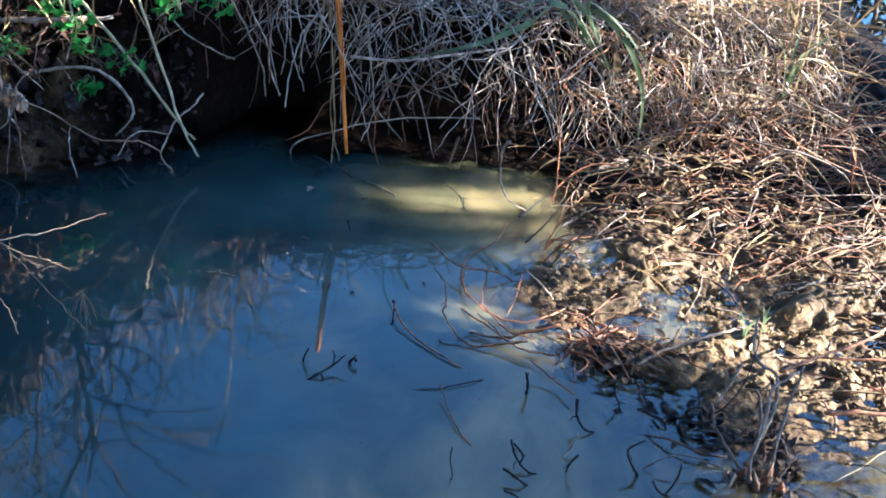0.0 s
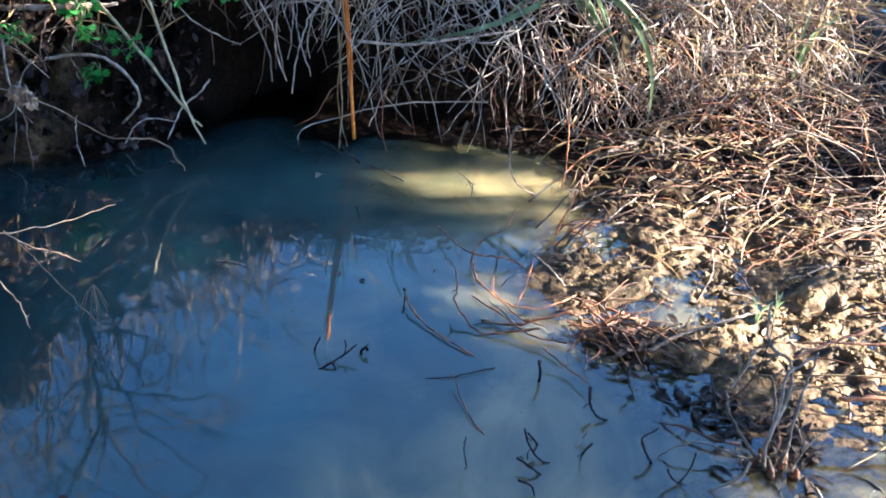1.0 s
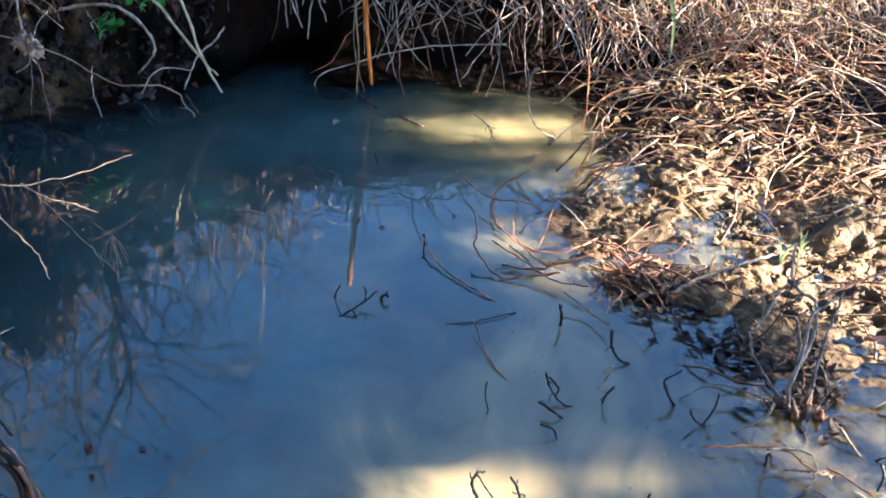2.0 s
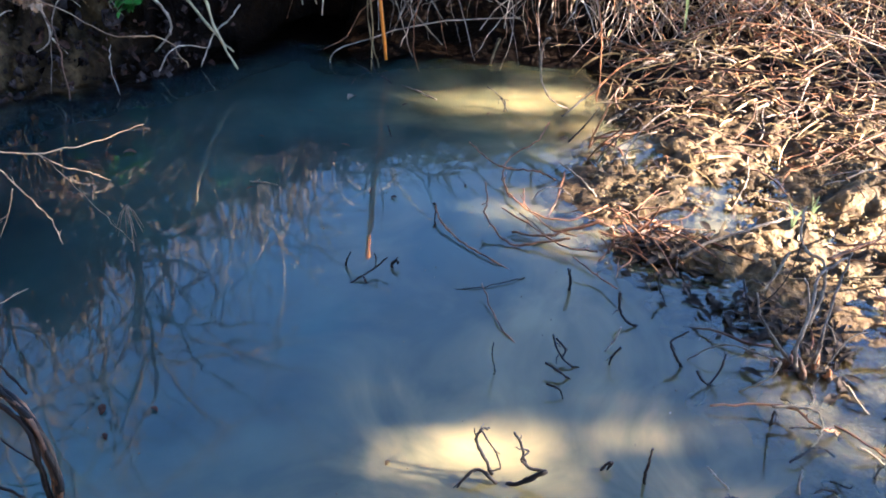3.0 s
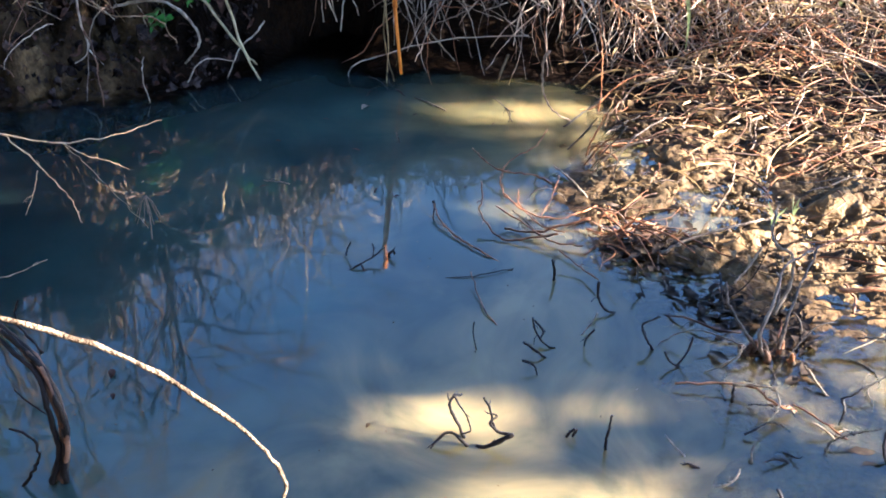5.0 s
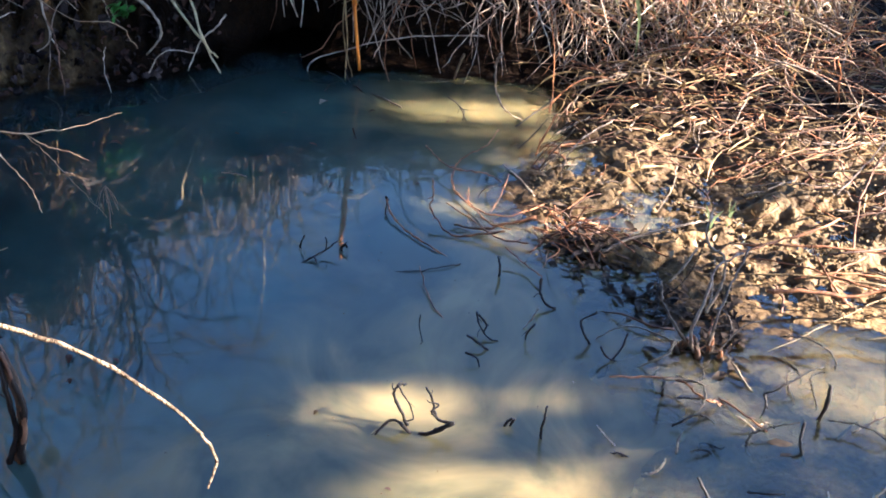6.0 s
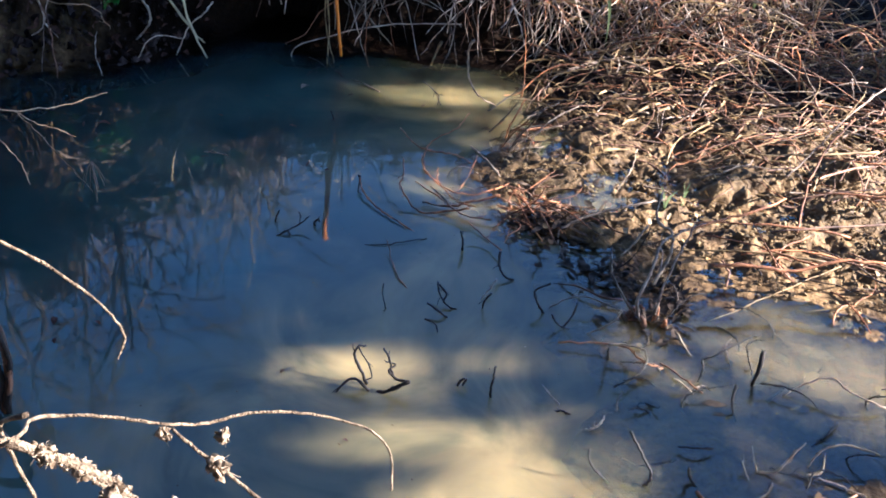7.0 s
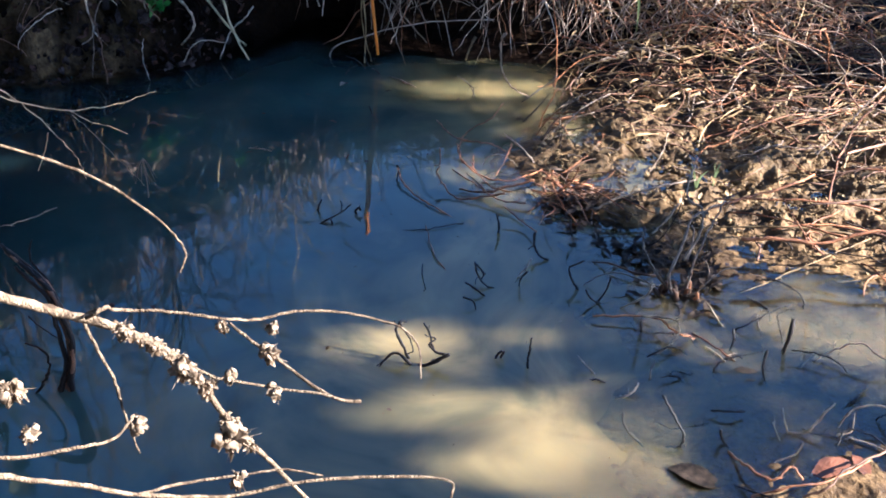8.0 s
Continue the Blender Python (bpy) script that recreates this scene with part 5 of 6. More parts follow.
# ---------------------------------------------------------------- green sedge
def sedge():
    root = new("sedge", None)
    base = Vector((0.33, 3.02, zat(0.33, 3.02)))
    root.location = base
    tips = (((0.218, 2.930, 0.407), (0.271, 2.900, 0.406), (0.348, 2.860, 0.351), (0.412, 2.820, 0.279), (0.466, 2.780, 0.182)),
            ((0.227, 2.920, 0.396), (0.299, 2.880, 0.377), (0.364, 2.850, 0.302), (0.399, 2.820, 0.206), (0.404, 2.800, 0.093)),
            ((0.157, 2.920, 0.407), (0.074, 2.880, 0.363), (-0.023, 2.840, 0.315), (-0.137, 2.800, 0.278), (-0.265, 2.760, 0.251)),
            ((0.168, 2.930, 0.432), (0.229, 2.900, 0.386), (0.260, 2.880, 0.354)),
            ((0.126, 2.920, 0.413), (0.055, 2.880, 0.392), (0.004, 2.840, 0.342), (-0.018, 2.820, 0.314)))
    for k, t in enumerate(tips):
        h = Heap()
        line = curve_points([Vector((0, 0, -0.01))] + [Vector(p) - base for p in t], 6)
        h.add(*ribbon(line, 0.0070 if k < 4 else 0.005, 0.5, rnd))
        part("blade", h, GREEN, root)
    h = Heap()
    m = Matrix.Translation(Vector((0.307, 2.820, 0.327)) - base) @ Euler((0.2, 1.35, 1.2)).to_matrix().to_4x4()
    h.add(*placed(leaf_shape(rnd, 0.075, 0.013, 0.1), m))
    part("withered_leaf", h, STRAW, root, "yellowed hanging leaf")
    return tagged(root, "green sedge with arching blades on the far bank", "sedge")


sedge()
for bx, by, n in ((0.84, 3.25, 5), (0.62, 1.98, 4), (0.66, 2.02, 3)):
    root = new("grass_tuft", None)
    root.location = (bx, by, zat(bx, by))
    for k in range(n):
        h = Heap()
        L = 0.22 if by > 3 else 0.05
        a = rnd.uniform(0, 6.28)
        d = Vector((math.cos(a), math.sin(a), 0))
        h.add(*ribbon(curve_points([Vector((0, 0, -0.005)), d * L * 0.15 + Vector((0, 0, L * 0.6)), d * L * 0.45 + Vector((0, 0, L))], 5), 0.004 if by > 3 else 0.002, 0.6, rnd))
        part("blade", h, GREEN, root)
    tagged(root, "small tuft of green grass blades", "grass", "green grass tufts")


# ---------------------------------------------------------------- green herbs on the left bank
def lobed_leaf(r, size):
    """A leaf cut into toothed lobes."""
    v, f = [Vector((0, 0, 0))], []
    n = 34
    for i in range(n + 1):
        a = -2.5 + 5.0 * i / n
        lobe = 0.55 + 0.45 * abs(math.cos(a * 1.5))
        tooth = 1 - 0.22 * (i % 2)
        rad = size * lobe * tooth * (1.0 - 0.18 * abs(a) / 2.5)
        v.append(Vector((rad * math.cos(a), rad * math.sin(a), 0.18 * size * math.sin(a * 3 + r.uniform(-0.3, 0.3)) - 0.25 * rad * rad / size)))
    for i in range(n):
        f.append((0, i + 1, i + 2))
    return v, f


def herb(bx, by, bz, n, reach):
    root = new("green_herb", None)
    root.location = (bx, by, bz)
    for k in range(n):
        a = rnd.uniform(3.3, 6.1)
        d = Vector((math.cos(a), math.sin(a), 0)) * reach * rnd.uniform(0.3, 1)
        tip = d + Vector((0, 0, rnd.uniform(-0.25, 0.6) * reach))
        h = Heap()
        h.add(*tube(curve_points([Vector((0, 0, -0.02)), d * 0.4 + Vector((0, 0, 0.4 * reach)), tip], 5), 0.0013, 0.0009, 5))
        part("leaf_stalk", h, GREEN, root)
        h = Heap()
        m = Matrix.Translation(tip) @ Euler((rnd.uniform(0.2, 0.9), rnd.uniform(-0.4, 0.4), a - 0.2)).to_matrix().to_4x4()
        h.add(*placed(lobed_leaf(rnd, rnd.uniform(0.022, 0.036)), m))
        part("leaf", h, HERB, root)
    return tagged(root, "fresh green herb with lobed leaves on the bank", "plant", "green herbs on the bank")


for bx, by, bz, n, reach in ((-1.05, 2.56, 0.30, 7, 0.06), (-1.00, 2.54, 0.26, 6, 0.05), (-1.20, 2.50, 0.24, 7, 0.06), (-0.92, 2.56, 0.23, 5, 0.05),
                             (-1.01, 2.54, 0.16, 6, 0.05), (-0.80, 2.62, 0.36, 8, 0.06), (-0.72, 2.66, 0.37, 6, 0.05), (-1.09, 2.56, 0.35, 8, 0.07)):
    herb(bx, by, bz, n, reach)

# ---------------------------------------------------------------- leaves and crumbs
for k in range(90):
    x, y = on_spit(rnd, 0.5)
    h = Heap()
    h.add(*leaf_shape(rnd, rnd.uniform(0.018, 0.045), rnd.uniform(0.004, 0.010), rnd.uniform(-0.15, 0.3)))
    ob = h.build("dead_leaf", LEAF)
    ob.matrix_basis = Matrix.Translation((x, y, zat(x, y) + rnd.uniform(0.004, 0.05))) @ Euler((rnd.uniform(-0.7, 0.7), rnd.uniform(-0.7, 0.7), rnd.uniform(0, 6.28))).to_matrix().to_4x4()
    tagged(ob, "shrivelled pale dead leaf caught among the stems", "leaf", "dead leaves on the spit")
litter = {"LEAF": Heap(), "CHAFF": Heap()}
for k in range(1500):
    x, y = on_spit(rnd, 0.6) if k % 3 else (rnd.uniform(0.28, 1.4), rnd.gauss(2.0, 0.16))
    if zat(x, y) < -0.003:
        continue
    m = Matrix.Translation((x, y, zat(x, y) + rnd.uniform(0.0, 0.02))) @ Euler((rnd.uniform(-0.8, 0.8), rnd.uniform(-0.8, 0.8), rnd.uniform(0, 6.28))).to_matrix().to_4x4()
    big = rnd.choice((0.4, 0.6, 0.8, 1.4))
    litter["CHAFF" if rnd.random() < 0.45 else "LEAF"].add(*placed(leaf_shape(rnd, big * rnd.uniform(0.010, 0.026), big * rnd.uniform(0.002, 0.006), rnd.uniform(-0.25, 0.35)), m))
tagged(litter["LEAF"].build("leaf_litter", LEAF), "brown shredded leaf litter on the mud", "leaf litter", kind="stuff")
tagged(litter["CHAFF"].build("leaf_litter", CHAFF), "bleached cream leaf scraps on the mud", "leaf litter", kind="stuff")
# sodden leaves sinking along the near edge of the mud
mush = Heap()
for k in range(330):
    x = rnd.uniform(0.30, 0.68)
    y = float(np.interp(x, [0.30, 0.36, 0.56, 0.64, 0.9, 1.5], [1.86, 1.80, 1.62, 1.60, 1.72, 1.72])) + rnd.gauss(0.04, 0.06)
    m = Matrix.Translation((x, y, max(zat(x, y), -0.008) + rnd.uniform(-0.004, 0.006))) @ Euler((rnd.gauss(0, 0.16), rnd.gauss(0, 0.16), rnd.uniform(0, 6.28))).to_matrix().to_4x4()
    mush.add(*placed(leaf_shape(rnd, rnd.uniform(0.016, 0.044), rnd.uniform(0.003, 0.009), rnd.uniform(-0.15, 0.2)), m))
tagged(mush.build("leaf_litter", SODDEN), "dark sodden leaves sinking at the mud's edge", "leaf litter", kind="stuff")

crumbs = Heap()


for k in range(4200):
    x, y = on_spit(rnd, 0.7)
    if rnd.random() < 0.6:
        x, y = rnd.uniform(0.22, 1.35), rnd.gauss(2.02, 0.17)
    z = zat(x, y)
    heaped = float(lattice_noise(np.array([x * 11.0 + 50]), np.array([y * 14.0]))[0])
    if z > -0.004 and heaped > 0.45:
        crumbs.add(*placed(crumb(rnd, rnd.choice((0.0025, 0.0035, 0.0045, 0.006)) * rnd.uniform(0.6, 1.3) * (0.6 + heaped * 0.7)), Matrix.Translation((x, y, z))))
tagged(mesh_object("mud_crumbs", crumbs.v, crumbs.f, CLOD, False), "crumbly ochre clods of dried silt", "mud clods", kind="stuff")

# root stock at the tip of the mud
stock = new("root_stock", None)
stock.location = (0.605, 1.56, 0)
for k in range(14):
    a = k * 0.45
    p = Vector((rnd.gauss(0, 0.022), rnd.gauss(0, 0.016), -0.01))
    q = p + Vector((math.cos(a) * 0.015, math.sin(a) * 0.015, rnd.uniform(0.012, 0.045)))
    h = Heap()
    h.add(*tube(curve_points([p, (p + q) / 2 + Vector((0.004, 0, 0)), q], 4), 0.007, 0.003, 6, 0.001, 0.2))
    part("root", h, (TANGLE, BARK, RUNNER)[k % 3], stock)
tagged(stock, "knobbly brown root stock standing in the shallows", "root")

# floating and drowned leaves
for x, y, s, mat, label in ((-0.021, 1.195, 0.012, LEAF, "pale curled leaf floating on the pool"), (-0.47, 1.21, 0.022, DARKLEAF, "dark sodden leaf floating on the pool"),
                            (-0.39, 1.235, 0.014, DARKLEAF, "dark sodden leaf floating on the pool"), (-0.44, 1.16, 0.014, DARKLEAF, "dark sodden leaf floating on the pool"),
                            (-0.39, 2.43, 0.035, PALE, "pale sliver of wood floating on the pool"), (-0.78, 2.02, 0.03, DARKLEAF, "dark reddish water weed under the bank"),
                            (0.247, 2.24, 0.042, LEAF, "grey-white leaf hanging at the spit's edge"), (0.145, 1.06, 0.01, DARKLEAF, "dark sodden leaf floating on the pool"),
                            (0.73, 1.945, 0.035, LEAF, "bright bleached leaf lying on the mud")):
    h = Heap()
    h.add(*leaf_shape(rnd, s, s * 0.28, 0.12))
    ob = h.build("floating_leaf" if zat(x, y) < 0 else "dead_leaf", mat)
    ob.matrix_basis = Matrix.Translation((x, y, max(0.001, zat(x, y) + 0.008))) @ Euler((0.1, -0.1, rnd.uniform(0, 6.28))).to_matrix().to_4x4()
    tagged(ob, label, "leaf", "leaves on the water" if zat(x, y) < 0 else "")
for x, y, s, turn, mat, label in ((0.70, 1.02, 0.085, 2.9, SODDEN, "large dark leaf half sunk in the shallows"), (0.844, 1.084, 0.075, 0.6, RUSSET, "russet leaf lying in the wet shallows"),
                                  (0.70, 1.312, 0.075, 0.25, SODDEN, "dark sodden leaf breaking the water surface"), (0.13, 0.955, 0.03, 0.8, DARKLEAF, "dark sodden leaf under the water surface"),
                                  (0.93, 1.10, 0.05, 2.0, RUSSET, "russet leaf lying in the wet shallows")):
    h = Heap()
    h.add(*leaf_shape(rnd, s, s * 0.27, 0.16))
    ob = h.build("sunken_leaf", mat)
    ob.matrix_basis = Matrix.Translation((x, y, max(-0.006, zat(x, y) - 0.002))) @ Euler((0.06, -0.04, turn)).to_matrix().to_4x4() @ Matrix.Diagonal((1, 1, 0.3, 1))
    tagged(ob, label, "leaf", "leaves in the shallows")
for k in range(12):
    x, y = rnd.uniform(-1.0, 0.0), rnd.uniform(1.75, 2.55)
    if zat(x, y) > -0.02:
        continue
    h = Heap()
    h.add(*leaf_shape(rnd, rnd.uniform(0.010, 0.028), rnd.uniform(0.002, 0.005), rnd.uniform(0.02, 0.10)))
    ob = h.build("floating_leaf", DARKLEAF)
    ob.matrix_basis = Matrix.Translation((x, y, 0.0005)) @ Euler((rnd.uniform(-0.15, 0.15), -0.1, rnd.uniform(0, 6.28))).to_matrix().to_4x4()
    tagged(ob, "dark sodden leaf floating on the pool", "leaf", "leaves on the water")
specks = Heap()
for k in range(70):
    x, y = rnd.uniform(-0.5, 0.6), rnd.uniform(0.85, 2.3)
    if zat(x, y) < -0.01:
        specks.add(*placed(crumb(rnd, rnd.uniform(0.0008, 0.0018)), Matrix.Translation((x, y, 0.0005))))
tagged(specks.build("floating_specks", LEAF), "tiny pale specks drifting on the water", "specks", kind="stuff")


# ---------------------------------------------------------------- tall growth behind the far bank, seen mirrored in the pool
def branching(r, heap, p, d, length, rad, level):
    n = 6
    line = [p.copy()]
    q, way = p.copy(), d.copy()
    for i in range(n):
        way = (way + Vector((r.gauss(0, 1), r.gauss(0, 1), r.gauss(0, 0.8))) * 0.13).normalized()
        q = q + way * length / n
        line.append(q.copy())
    heap.add(*tube(line, rad, rad * 0.5, 5 if level < 2 else 4))
    if level >= 3:
        return
    for i in range(2, n + 1):
        for _ in range(1):
            side = Vector((r.gauss(0, 1), r.gauss(0, 1), r.gauss(0.25, 0.8))).normalized()
            branching(r, heap, line[i], (way * 0.6 + side * 0.8).normalized(), length * r.uniform(0.4, 0.65), rad * 0.5, level + 1)


def bare_shrub(x, y, high, seed):
    root = new("bare_shrub", None)
    root.location = (x, y, zat(x, y))
    r = random.Random(seed)
    for k in range(4):
        h = Heap()
        branching(r, h, Vector((r.uniform(-0.1, 0.1), r.uniform(-0.1, 0.1), -0.03)), Vector((r.gauss(0, 0.35), r.gauss(-0.1, 0.3), 1)).normalized(), high * r.uniform(0.6, 0.9), 0.011, 1)
        part("limb", h, BARK, root)
    return tagged(root, "bare brown winter shrub behind the bank", "shrub", "bare shrubs behind the bank")


for k, (x, y, hgt) in enumerate(((-1.6, 3.15, 1.15), (-2.0, 3.1, 1.1), (-2.5, 2.9, 1.1), (-2.1, 2.75, 1.9), (-1.75, 2.8, 1.5), (-1.35, 2.95, 1.2))):
    bare_shrub(x, y, hgt, 60 + k)


for k, (x, y, hgt) in enumerate(((1.55, 4.9, 0.7), (2.0, 4.7, 0.8), (2.4, 4.4, 0.8), (2.9, 4.2, 0.8), (2.2, 5.4, 0.9), (2.8, 5.0, 0.9), (3.5, 4.6, 0.9), (3.3, 5.8, 1.0))):
    bare_shrub(x, y, hgt, 160 + k)
scrub = Heap()
for k in range(3000):
    x = rnd.uniform(1.2, 4.6)
    y = 5.6 - 0.35 * (x - 1.2) + rnd.uniform(-0.1, 1.3)
    m = Matrix.Translation((x, y, ground_z(x, y) + rnd.random() ** 1.3 * 1.5)) @ Euler((rnd.uniform(-1, 1), rnd.uniform(-1, 1), rnd.uniform(0, 6.28))).to_matrix().to_4x4()
    scrub.add(*placed(leaf_shape(rnd, rnd.uniform(0.05, 0.12), rnd.uniform(0.012, 0.03), 0.1), m))
tagged(scrub.build("scrub", DARKLEAF), "purplish-brown scrub beyond the mud flat", "scrub", kind="stuff")


def weeping_clump(x, y, n, high, wide, mat, seed):
    """Thin stems that rise together and droop over at the top."""
    r = random.Random(seed)
    root = new("drooping_clump", None)
    root.location = (x, y, zat(x, y))
    for k in range(n):
        a, b = x + r.gauss(0, wide), y + r.gauss(0, 0.08)
        pts = arching(r, a, b, zat(a, b), r.uniform(0, 6.28), r.uniform(1.25, 1.5), high * r.uniform(0.9, 1.7), r.uniform(0.08, 0.20), 0.10, 12)
        h = Heap()
        q = r.uniform(0.0018, 0.0038)
        h.add(*tube([p - root.location for p in pts], q, q * 0.5, 4))
        part("stem", h, mat, root)
    return tagged(root, "clump of thin drooping dry stems behind the bank", "dry stems", "drooping clumps")


weeping_clump(-0.88, 3.0, 64, 0.50, 0.14, GREY, 71)
weeping_clump(-1.12, 3.05, 34, 0.50, 0.10, PALE, 72)
weeping_clump(-1.40, 2.85, 26, 0.75, 0.12, PALE, 73)


def dry_bush(x, y, z0, z1, wide, seed):
    """A brown bush that still holds its withered leaves."""
    r = random.Random(seed)
    root = new("withered_bush", None)
    base = Vector((x, y, zat(x, y)))
    root.location = base
    leaves = Heap()
    for k in range(1500):
        u = r.random() ** 0.8
        a, q = r.uniform(0, 6.28), wide * (1 - 0.75 * u) * r.random() ** 0.5
        p = Vector((q * math.cos(a), 0.6 * q * math.sin(a), z0 + (z1 - z0) * u - base.z))
        m = Matrix.Translation(p) @ Euler((r.uniform(-1.2, 1.2), r.uniform(-1.2, 1.2), r.uniform(0, 6.28))).to_matrix().to_4x4()
        leaves.add(*placed(leaf_shape(r, r.uniform(0.03, 0.06), r.uniform(0.008, 0.016), 0.2), m))
    part("foliage", leaves, LEAF, root)
    for k in range(7):
        h = Heap()
        a = k * 0.9
        top = Vector((0.5 * wide * math.cos(a), 0.3 * wide * math.sin(a), (z1 - base.z) * r.uniform(0.7, 1.05)))
        h.add(*tube(curve_points([Vector((0, 0, -0.03)), top * 0.5 + Vector((0.03, 0, 0.05)), top], 5), 0.009, 0.003, 5))
        part("stem", h, BARK, root)
    return tagged(root, "withered brown bush on the shaded bank", "bush", "withered bushes")


dry_bush(-1.55, 2.75, 0.45, 1.12, 0.34, 91)
dry_bush(-1.95, 2.70, 0.45, 1.15, 0.36, 92)


def reed_clump(x, y, n, high, wide, seed):
    r = random.Random(seed)
    h = Heap()
    for k in range(n):
        a, b = x + r.gauss(0, wide), y + r.gauss(0, wide * 0.7)
        h.add(*ribbon(arching(r, a, b, zat(a, b), r.uniform(0, 6.28), r.uniform(1.15, 1.5), high * r.uniform(0.6, 1.1), 0.02, 0.03, 8), r.uniform(0.002, 0.005), 1.0, r))
    return tagged(h.build("reed_clump", STRAW), "tall dry golden reeds behind the bank", "reeds", "reed clumps", kind="stuff")


for k, (x, y, n, hgt, w) in enumerate(((-0.85, 3.3, 40, 0.55, 0.12), (-1.2, 3.4, 34, 0.75, 0.10), (-1.75, 3.3, 60, 0.85, 0.14), (-2.3, 3.0, 60, 0.9, 0.2))):
    reed_clump(x, y, n, hgt, w, 80 + k)

undergrowth = Heap()
for k in range(5200):
    x = rnd.uniform(-3.2, 0.2)
    y = float(np.interp(x, LINE_X, LINE_Y)) + rnd.uniform(0.5, 1.1)
    z = zat(x, y) + rnd.random() ** 1.3 * float(np.interp(x, [-3.2, -2.0, -1.4, -1.0, -0.5, 0.2], [0.75, 0.66, 0.42, 0.27, 0.12, 0.02]))
    m = Matrix.Translation((x, y, z)) @ Euler((rnd.uniform(-1, 1), rnd.uniform(-1, 1), rnd.uniform(0, 6.28))).to_matrix().to_4x4()
    undergrowth.add(*placed(leaf_shape(rnd, rnd.uniform(0.05, 0.10), rnd.uniform(0.012, 0.026), 0.1), m))
tagged(undergrowth.build("undergrowth", HEDGE), "dark green leafy undergrowth behind the far bank", "undergrowth", kind="stuff")


# ---------------------------------------------------------------- unseen tree added to shade the pool
def sunlit(x, y):
    """Gaps cut in the added crown, named by where light falls at water level."""
    wob = 0.5 * (float(lattice_noise(np.array([x * 9.0 + 7]), np.array([y * 16.0]))[0]) - 0.5)
    for cx, cy, rx, ry in ((0.36, 1.665, 0.13, 0.022), (0.28, 1.92, 0.10, 0.05), (0.90, 1.50, 0.22, 0.06), (1.05, 1.05, 0.22, 0.10)):
        if ((x - cx) / rx) ** 2 + ((y - cy) / ry) ** 2 < 2.1 + wob:
            return True
    if ((x - 0.07) / 0.30) ** 2 + ((y - 2.525 - 0.30 * (x - 0.07)) / 0.08) ** 2 < 1 + wob:
        return True
    fine = float(lattice_noise(np.array([x * 13.0 + 5]), np.array([y * 34.0]))[0])
    if ((x - 0.10) / 0.15) ** 2 + ((y - 1.255) / 0.10) ** 2 < 1.2 + wob:
        return fine > 0.36
    if ((x - 0.12) / 0.15) ** 2 + ((y - 2.0) / 0.16) ** 2 < 1 + wob:
        return fine > 0.45
    if ((x - 0.44) / 0.34) ** 2 + ((y - 1.055) / 0.11) ** 2 < 1 + 0.8 * wob:
        return fine > 0.17
    if x > 0.56 and 1.36 < y < 1.60:
        return fine > 0.2
    if 2.58 < y < 2.72 and x < 0.35:
        return False
    if x < -0.98 and 1.1 < y < 1.8:
        return fine > 0.58
    if x < -1.5 and y > 2.4:
        return fine > 0.32
    dapple = float(lattice_noise(np.array([x * 5.0 + 3]), np.array([y * 13.0]))[0])
    broad = float(lattice_noise(np.array([x * 3.0 + 11]), np.array([y * 7.0]))[0])
    if y > 2.98 and x < -0.75:
        return dapple > 0.35
    if 2.84 < y < 3.12 and x < 0.2:
        return dapple > 0.42 and x > -0.4
    if 2.70 < y < 2.84 and x < 0.25:
        return x > -0.62 and dapple > (0.1 if x < -0.22 else 0.42)
    if y > 2.66:
        return dapple > (0.80 if x > 0.7 else 0.40 if x > 0.0 else 0.05 if x > -0.4 else 0.38 if x > -0.75 else 2.0)
    if x < -1.15:
        return False
    edge = float(np.interp(y, [0.5, 1.1, 1.3, 1.5, 1.58, 1.66, 1.74, 1.80, 1.88, 1.93, 1.98, 2.1, 2.3, 2.45, 2.7], [1.0, 0.82, 0.61, 0.60, 0.66, 0.68, 0.67, 0.63, 0.50, 0.27, 0.06, 0.04, 0.16, 0.22, -0.2]))
    if x > edge and y < 1.72:
        if 1.18 < y < 1.35:
            return fine > 0.72
        return fine > 0.45 if y < 1.46 else dapple > 0.12
    if x > edge and x < 0.22:
        return dapple > 0.25
    return x > edge + 0.12 * wob and broad > 0.22


GAP_X, GAP_Y = np.arange(-5.0, 2.4, 0.025), np.arange(0.3, 4.6, 0.025)
GAPS = np.array([[sunlit(float(x), float(y)) for x in GAP_X] for y in GAP_Y])


def gap(x, y):
    i = min(max(int(round((y - 0.3) / 0.025)), 0), len(GAP_Y) - 1)
    j = min(max(int(round((x + 5.0) / 0.025)), 0), len(GAP_X) - 1)
    return bool(GAPS[i, j])


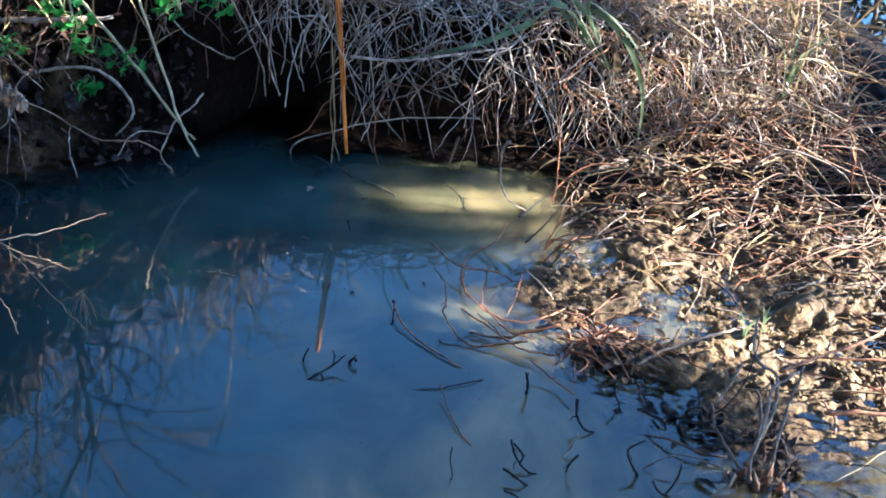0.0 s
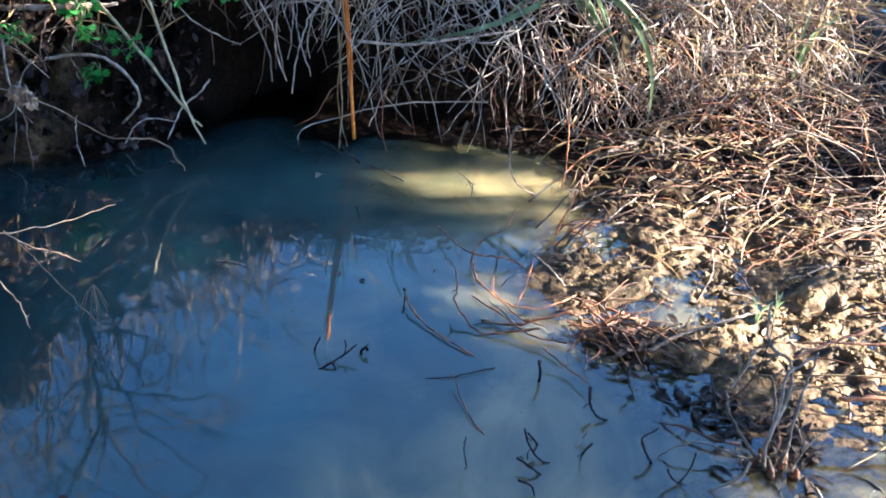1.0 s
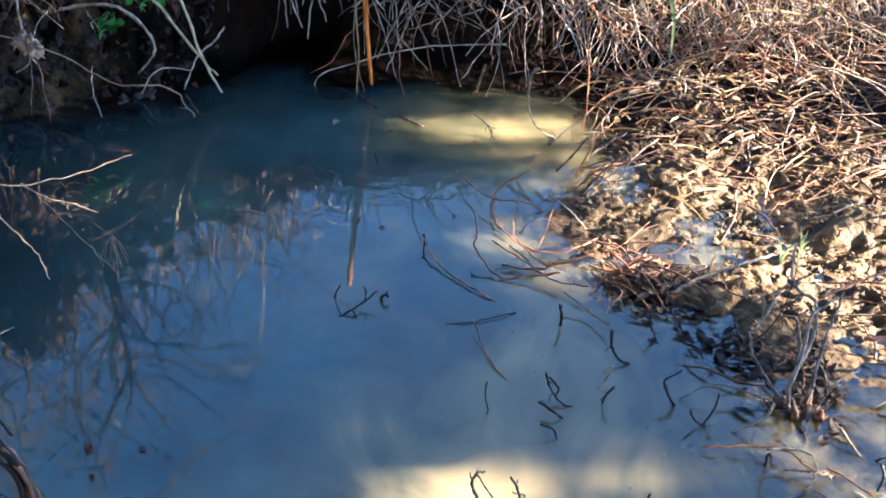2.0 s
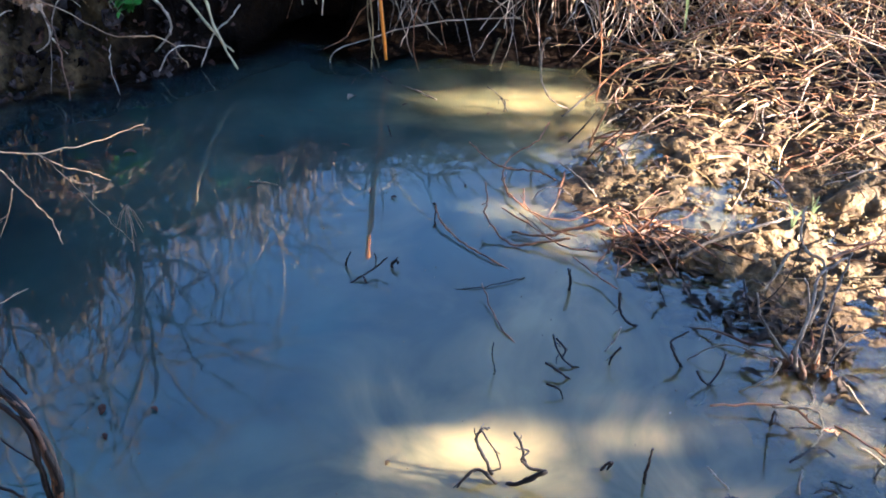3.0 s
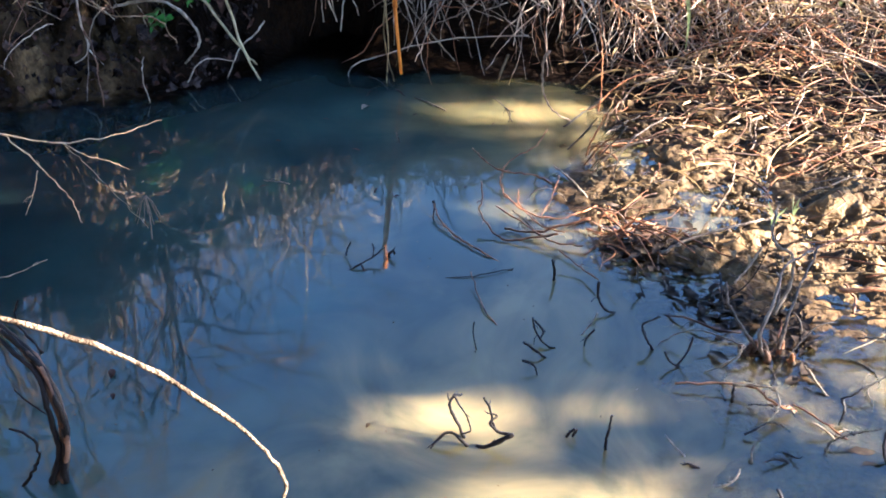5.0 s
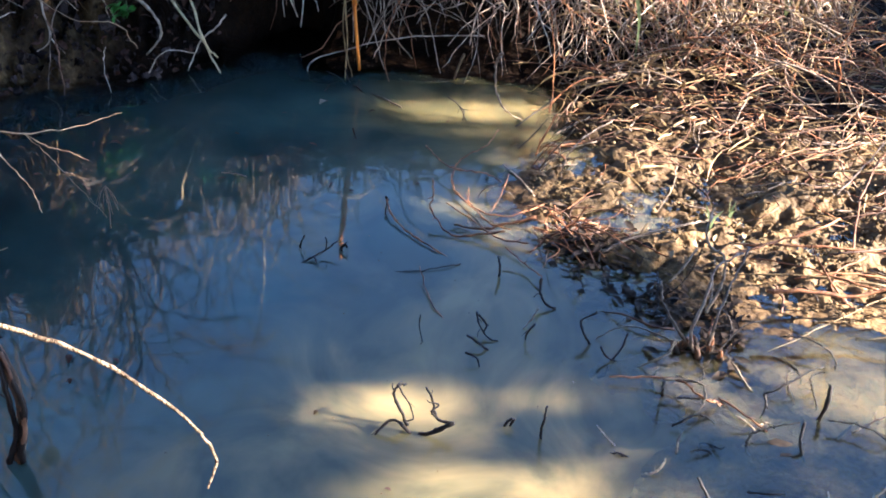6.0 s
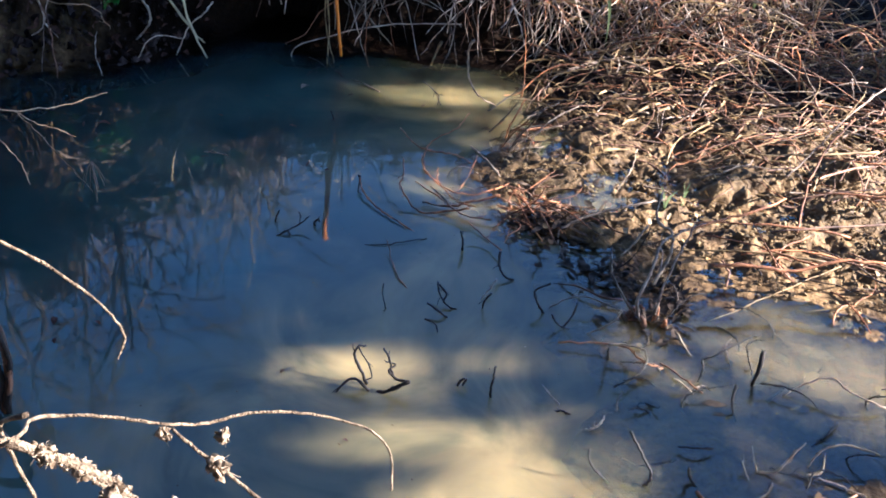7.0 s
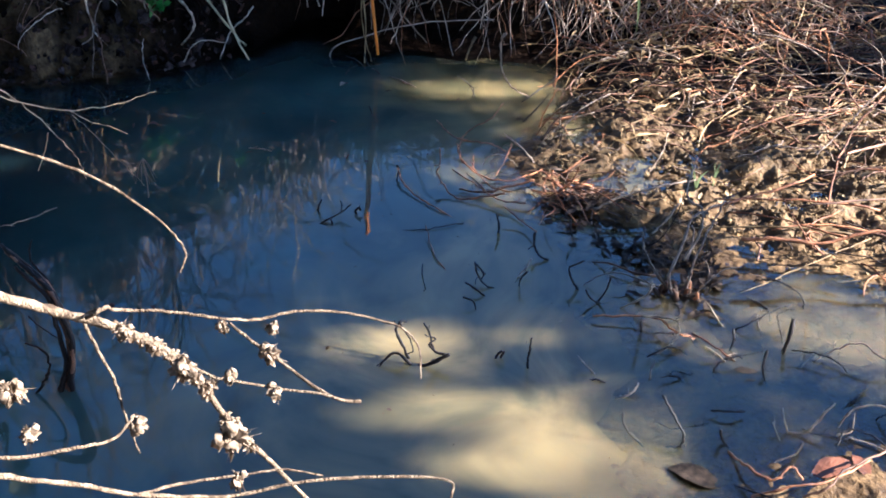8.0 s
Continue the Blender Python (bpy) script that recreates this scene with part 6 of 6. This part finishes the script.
def shade_tree():
    root = new("unseen_shade_tree", None)
    r = random.Random(5)
    foot = Vector((6.0, 1.2, 0))
    foot.z = ground_z(foot.x, foot.y)
    root.location = foot
    crown = Heap()
    spots = []
    # leaves set along sun rays so only the chosen patches stay lit
    while len(spots) < 23500:
        x, y = r.uniform(-3.4, 2.2), r.uniform(0.5, 4.2)
        if gap(x, y):
            continue
        p = Vector((x, y, 0)) + TO_SUN * (6.8 + r.uniform(-0.5, 0.5)) - foot
        spots.append(p)
        inner = not any(gap(x + a, y + b) for a, b in ((0.20, 0), (-0.20, 0), (0, 0.11), (0, -0.11), (0.12, 0.08), (-0.12, -0.08), (0.12, -0.08), (-0.12, 0.08)))
        big = 2.6 if inner else 1.0
        m = Matrix.Translation(p) @ Euler((r.uniform(-1.5, 1.5), r.uniform(-1.5, 1.5), r.uniform(0, 6.28))).to_matrix().to_4x4()
        crown.add(*placed(leaf_shape(r, big * r.uniform(0.035, 0.06), big * r.uniform(0.010, 0.017), 0.15), m))
    part("crown", crown, HEDGE, root, "dense dark evergreen leaves, gaps cut to shape sunlight")
    h = Heap()
    top = Vector((0, 0, 2.9))
    h.add(*tube(curve_points([Vector((0, 0, -0.1)), Vector((0.05, 0.02, 0.9)), top], 6), 0.10, 0.06, 10, 0.004, 0.08))
    part("trunk", h, BARK, root)
    for k in range(10):
        q = r.choice(spots)
        h = Heap()
        a = Vector((0, 0, r.uniform(1.6, 2.9)))
        h.add(*tube(curve_points([a, (a + q) / 2 + Vector((0.1, 0, 0.12)), q], 5), 0.018, 0.006, 6, 0.003, 0.1))
        part("limb", h, BARK, root)
    return tagged(root, "unseen evergreen tree added to shade the pool", "tree")


shade_tree()


# ---------------------------------------------------------------- unseen hedges added behind and beside the viewer to close in and dim skylight
def hedge(x0, y0, x1, y1, high, seed):
    r = random.Random(seed)
    root = new("hedge", None)
    root.location = (x0, y0, ground_z(x0, y0))
    h, w = Heap(), Heap()
    run = math.hypot(x1 - x0, y1 - y0)
    for k in range(int(run * 620)):
        u = r.random()
        p = Vector(((x1 - x0) * u + r.gauss(0, 0.35), (y1 - y0) * u + r.gauss(0, 0.35), r.uniform(0.0, high) * r.uniform(0.8, 1.1)))
        m = Matrix.Translation(p) @ Euler((r.uniform(-1.5, 1.5), r.uniform(-1.5, 1.5), r.uniform(0, 6.28))).to_matrix().to_4x4()
        h.add(*placed(leaf_shape(r, r.uniform(0.12, 0.2), r.uniform(0.04, 0.07), 0.15), m))
    for k in range(int(run * 2)):
        u = (k + 0.5) / int(run * 2)
        p = Vector(((x1 - x0) * u, (y1 - y0) * u, -0.1))
        w.add(*tube(curve_points([p, p + Vector((r.gauss(0, 0.1), r.gauss(0, 0.1), high * 0.5)), p + Vector((r.gauss(0, 0.2), r.gauss(0, 0.2), high * 0.95))], 4), 0.04, 0.012, 6))
    part("foliage", h, HEDGE, root)
    part("wood", w, BARK, root)
    return tagged(root, "tall dark unseen hedge added to block skylight", "hedge", "hedges round the pool")


hedge(-3.2, -2.4, 3.4, -2.4, 5.2, 21)
hedge(-3.4, -2.4, -3.4, 3.6, 4.8, 22)
hedge(3.4, -2.6, 3.4, -0.6, 4.8, 23)


# ---------------------------------------------------------------- unseen boughs added overhead to keep skylight off the pool
def skylight_blocking_tree(x, y, seed):
    root = new("skylight_blocking_tree", None)
    root.location = (x, y, ground_z(x, y))
    r = random.Random(seed)
    crown, tips = Heap(), []
    while len(tips) < 4200:
        p = Vector((r.uniform(-3.2, 2.6), r.uniform(-2.6, 2.5), r.uniform(3.5, 4.4)))
        if p.y > 1.5 + 0.5 * r.random():
            continue
        p -= root.location
        tips.append(p)
        m = Matrix.Translation(p) @ Euler((r.uniform(-0.8, 0.8), r.uniform(-0.8, 0.8), r.uniform(0, 6.28))).to_matrix().to_4x4()
        crown.add(*placed(leaf_shape(r, r.uniform(0.12, 0.2), r.uniform(0.04, 0.07), 0.15), m))
    part("crown", crown, HEDGE, root)
    h = Heap()
    h.add(*tube(curve_points([Vector((0, 0, -0.1)), Vector((0.05, 0.1, 1.6)), Vector((0.2, 0.3, 3.6))], 6), 0.13, 0.08, 10, 0.004, 0.08))
    part("trunk", h, BARK, root)
    for k in range(14):
        q = tips[r.randrange(len(tips))]
        a = Vector((0.12, 0.2, r.uniform(2.3, 3.5)))
        h = Heap()
        h.add(*tube(curve_points([a, (a + q) / 2 + Vector((0, 0, 0.15)), q], 5), 0.03, 0.008, 6, 0.003, 0.1))
        part("limb", h, BARK, root)
    return tagged(root, "unseen evergreen tree added to block skylight over the pool", "tree")


skylight_blocking_tree(-1.8, -1.6, 31)
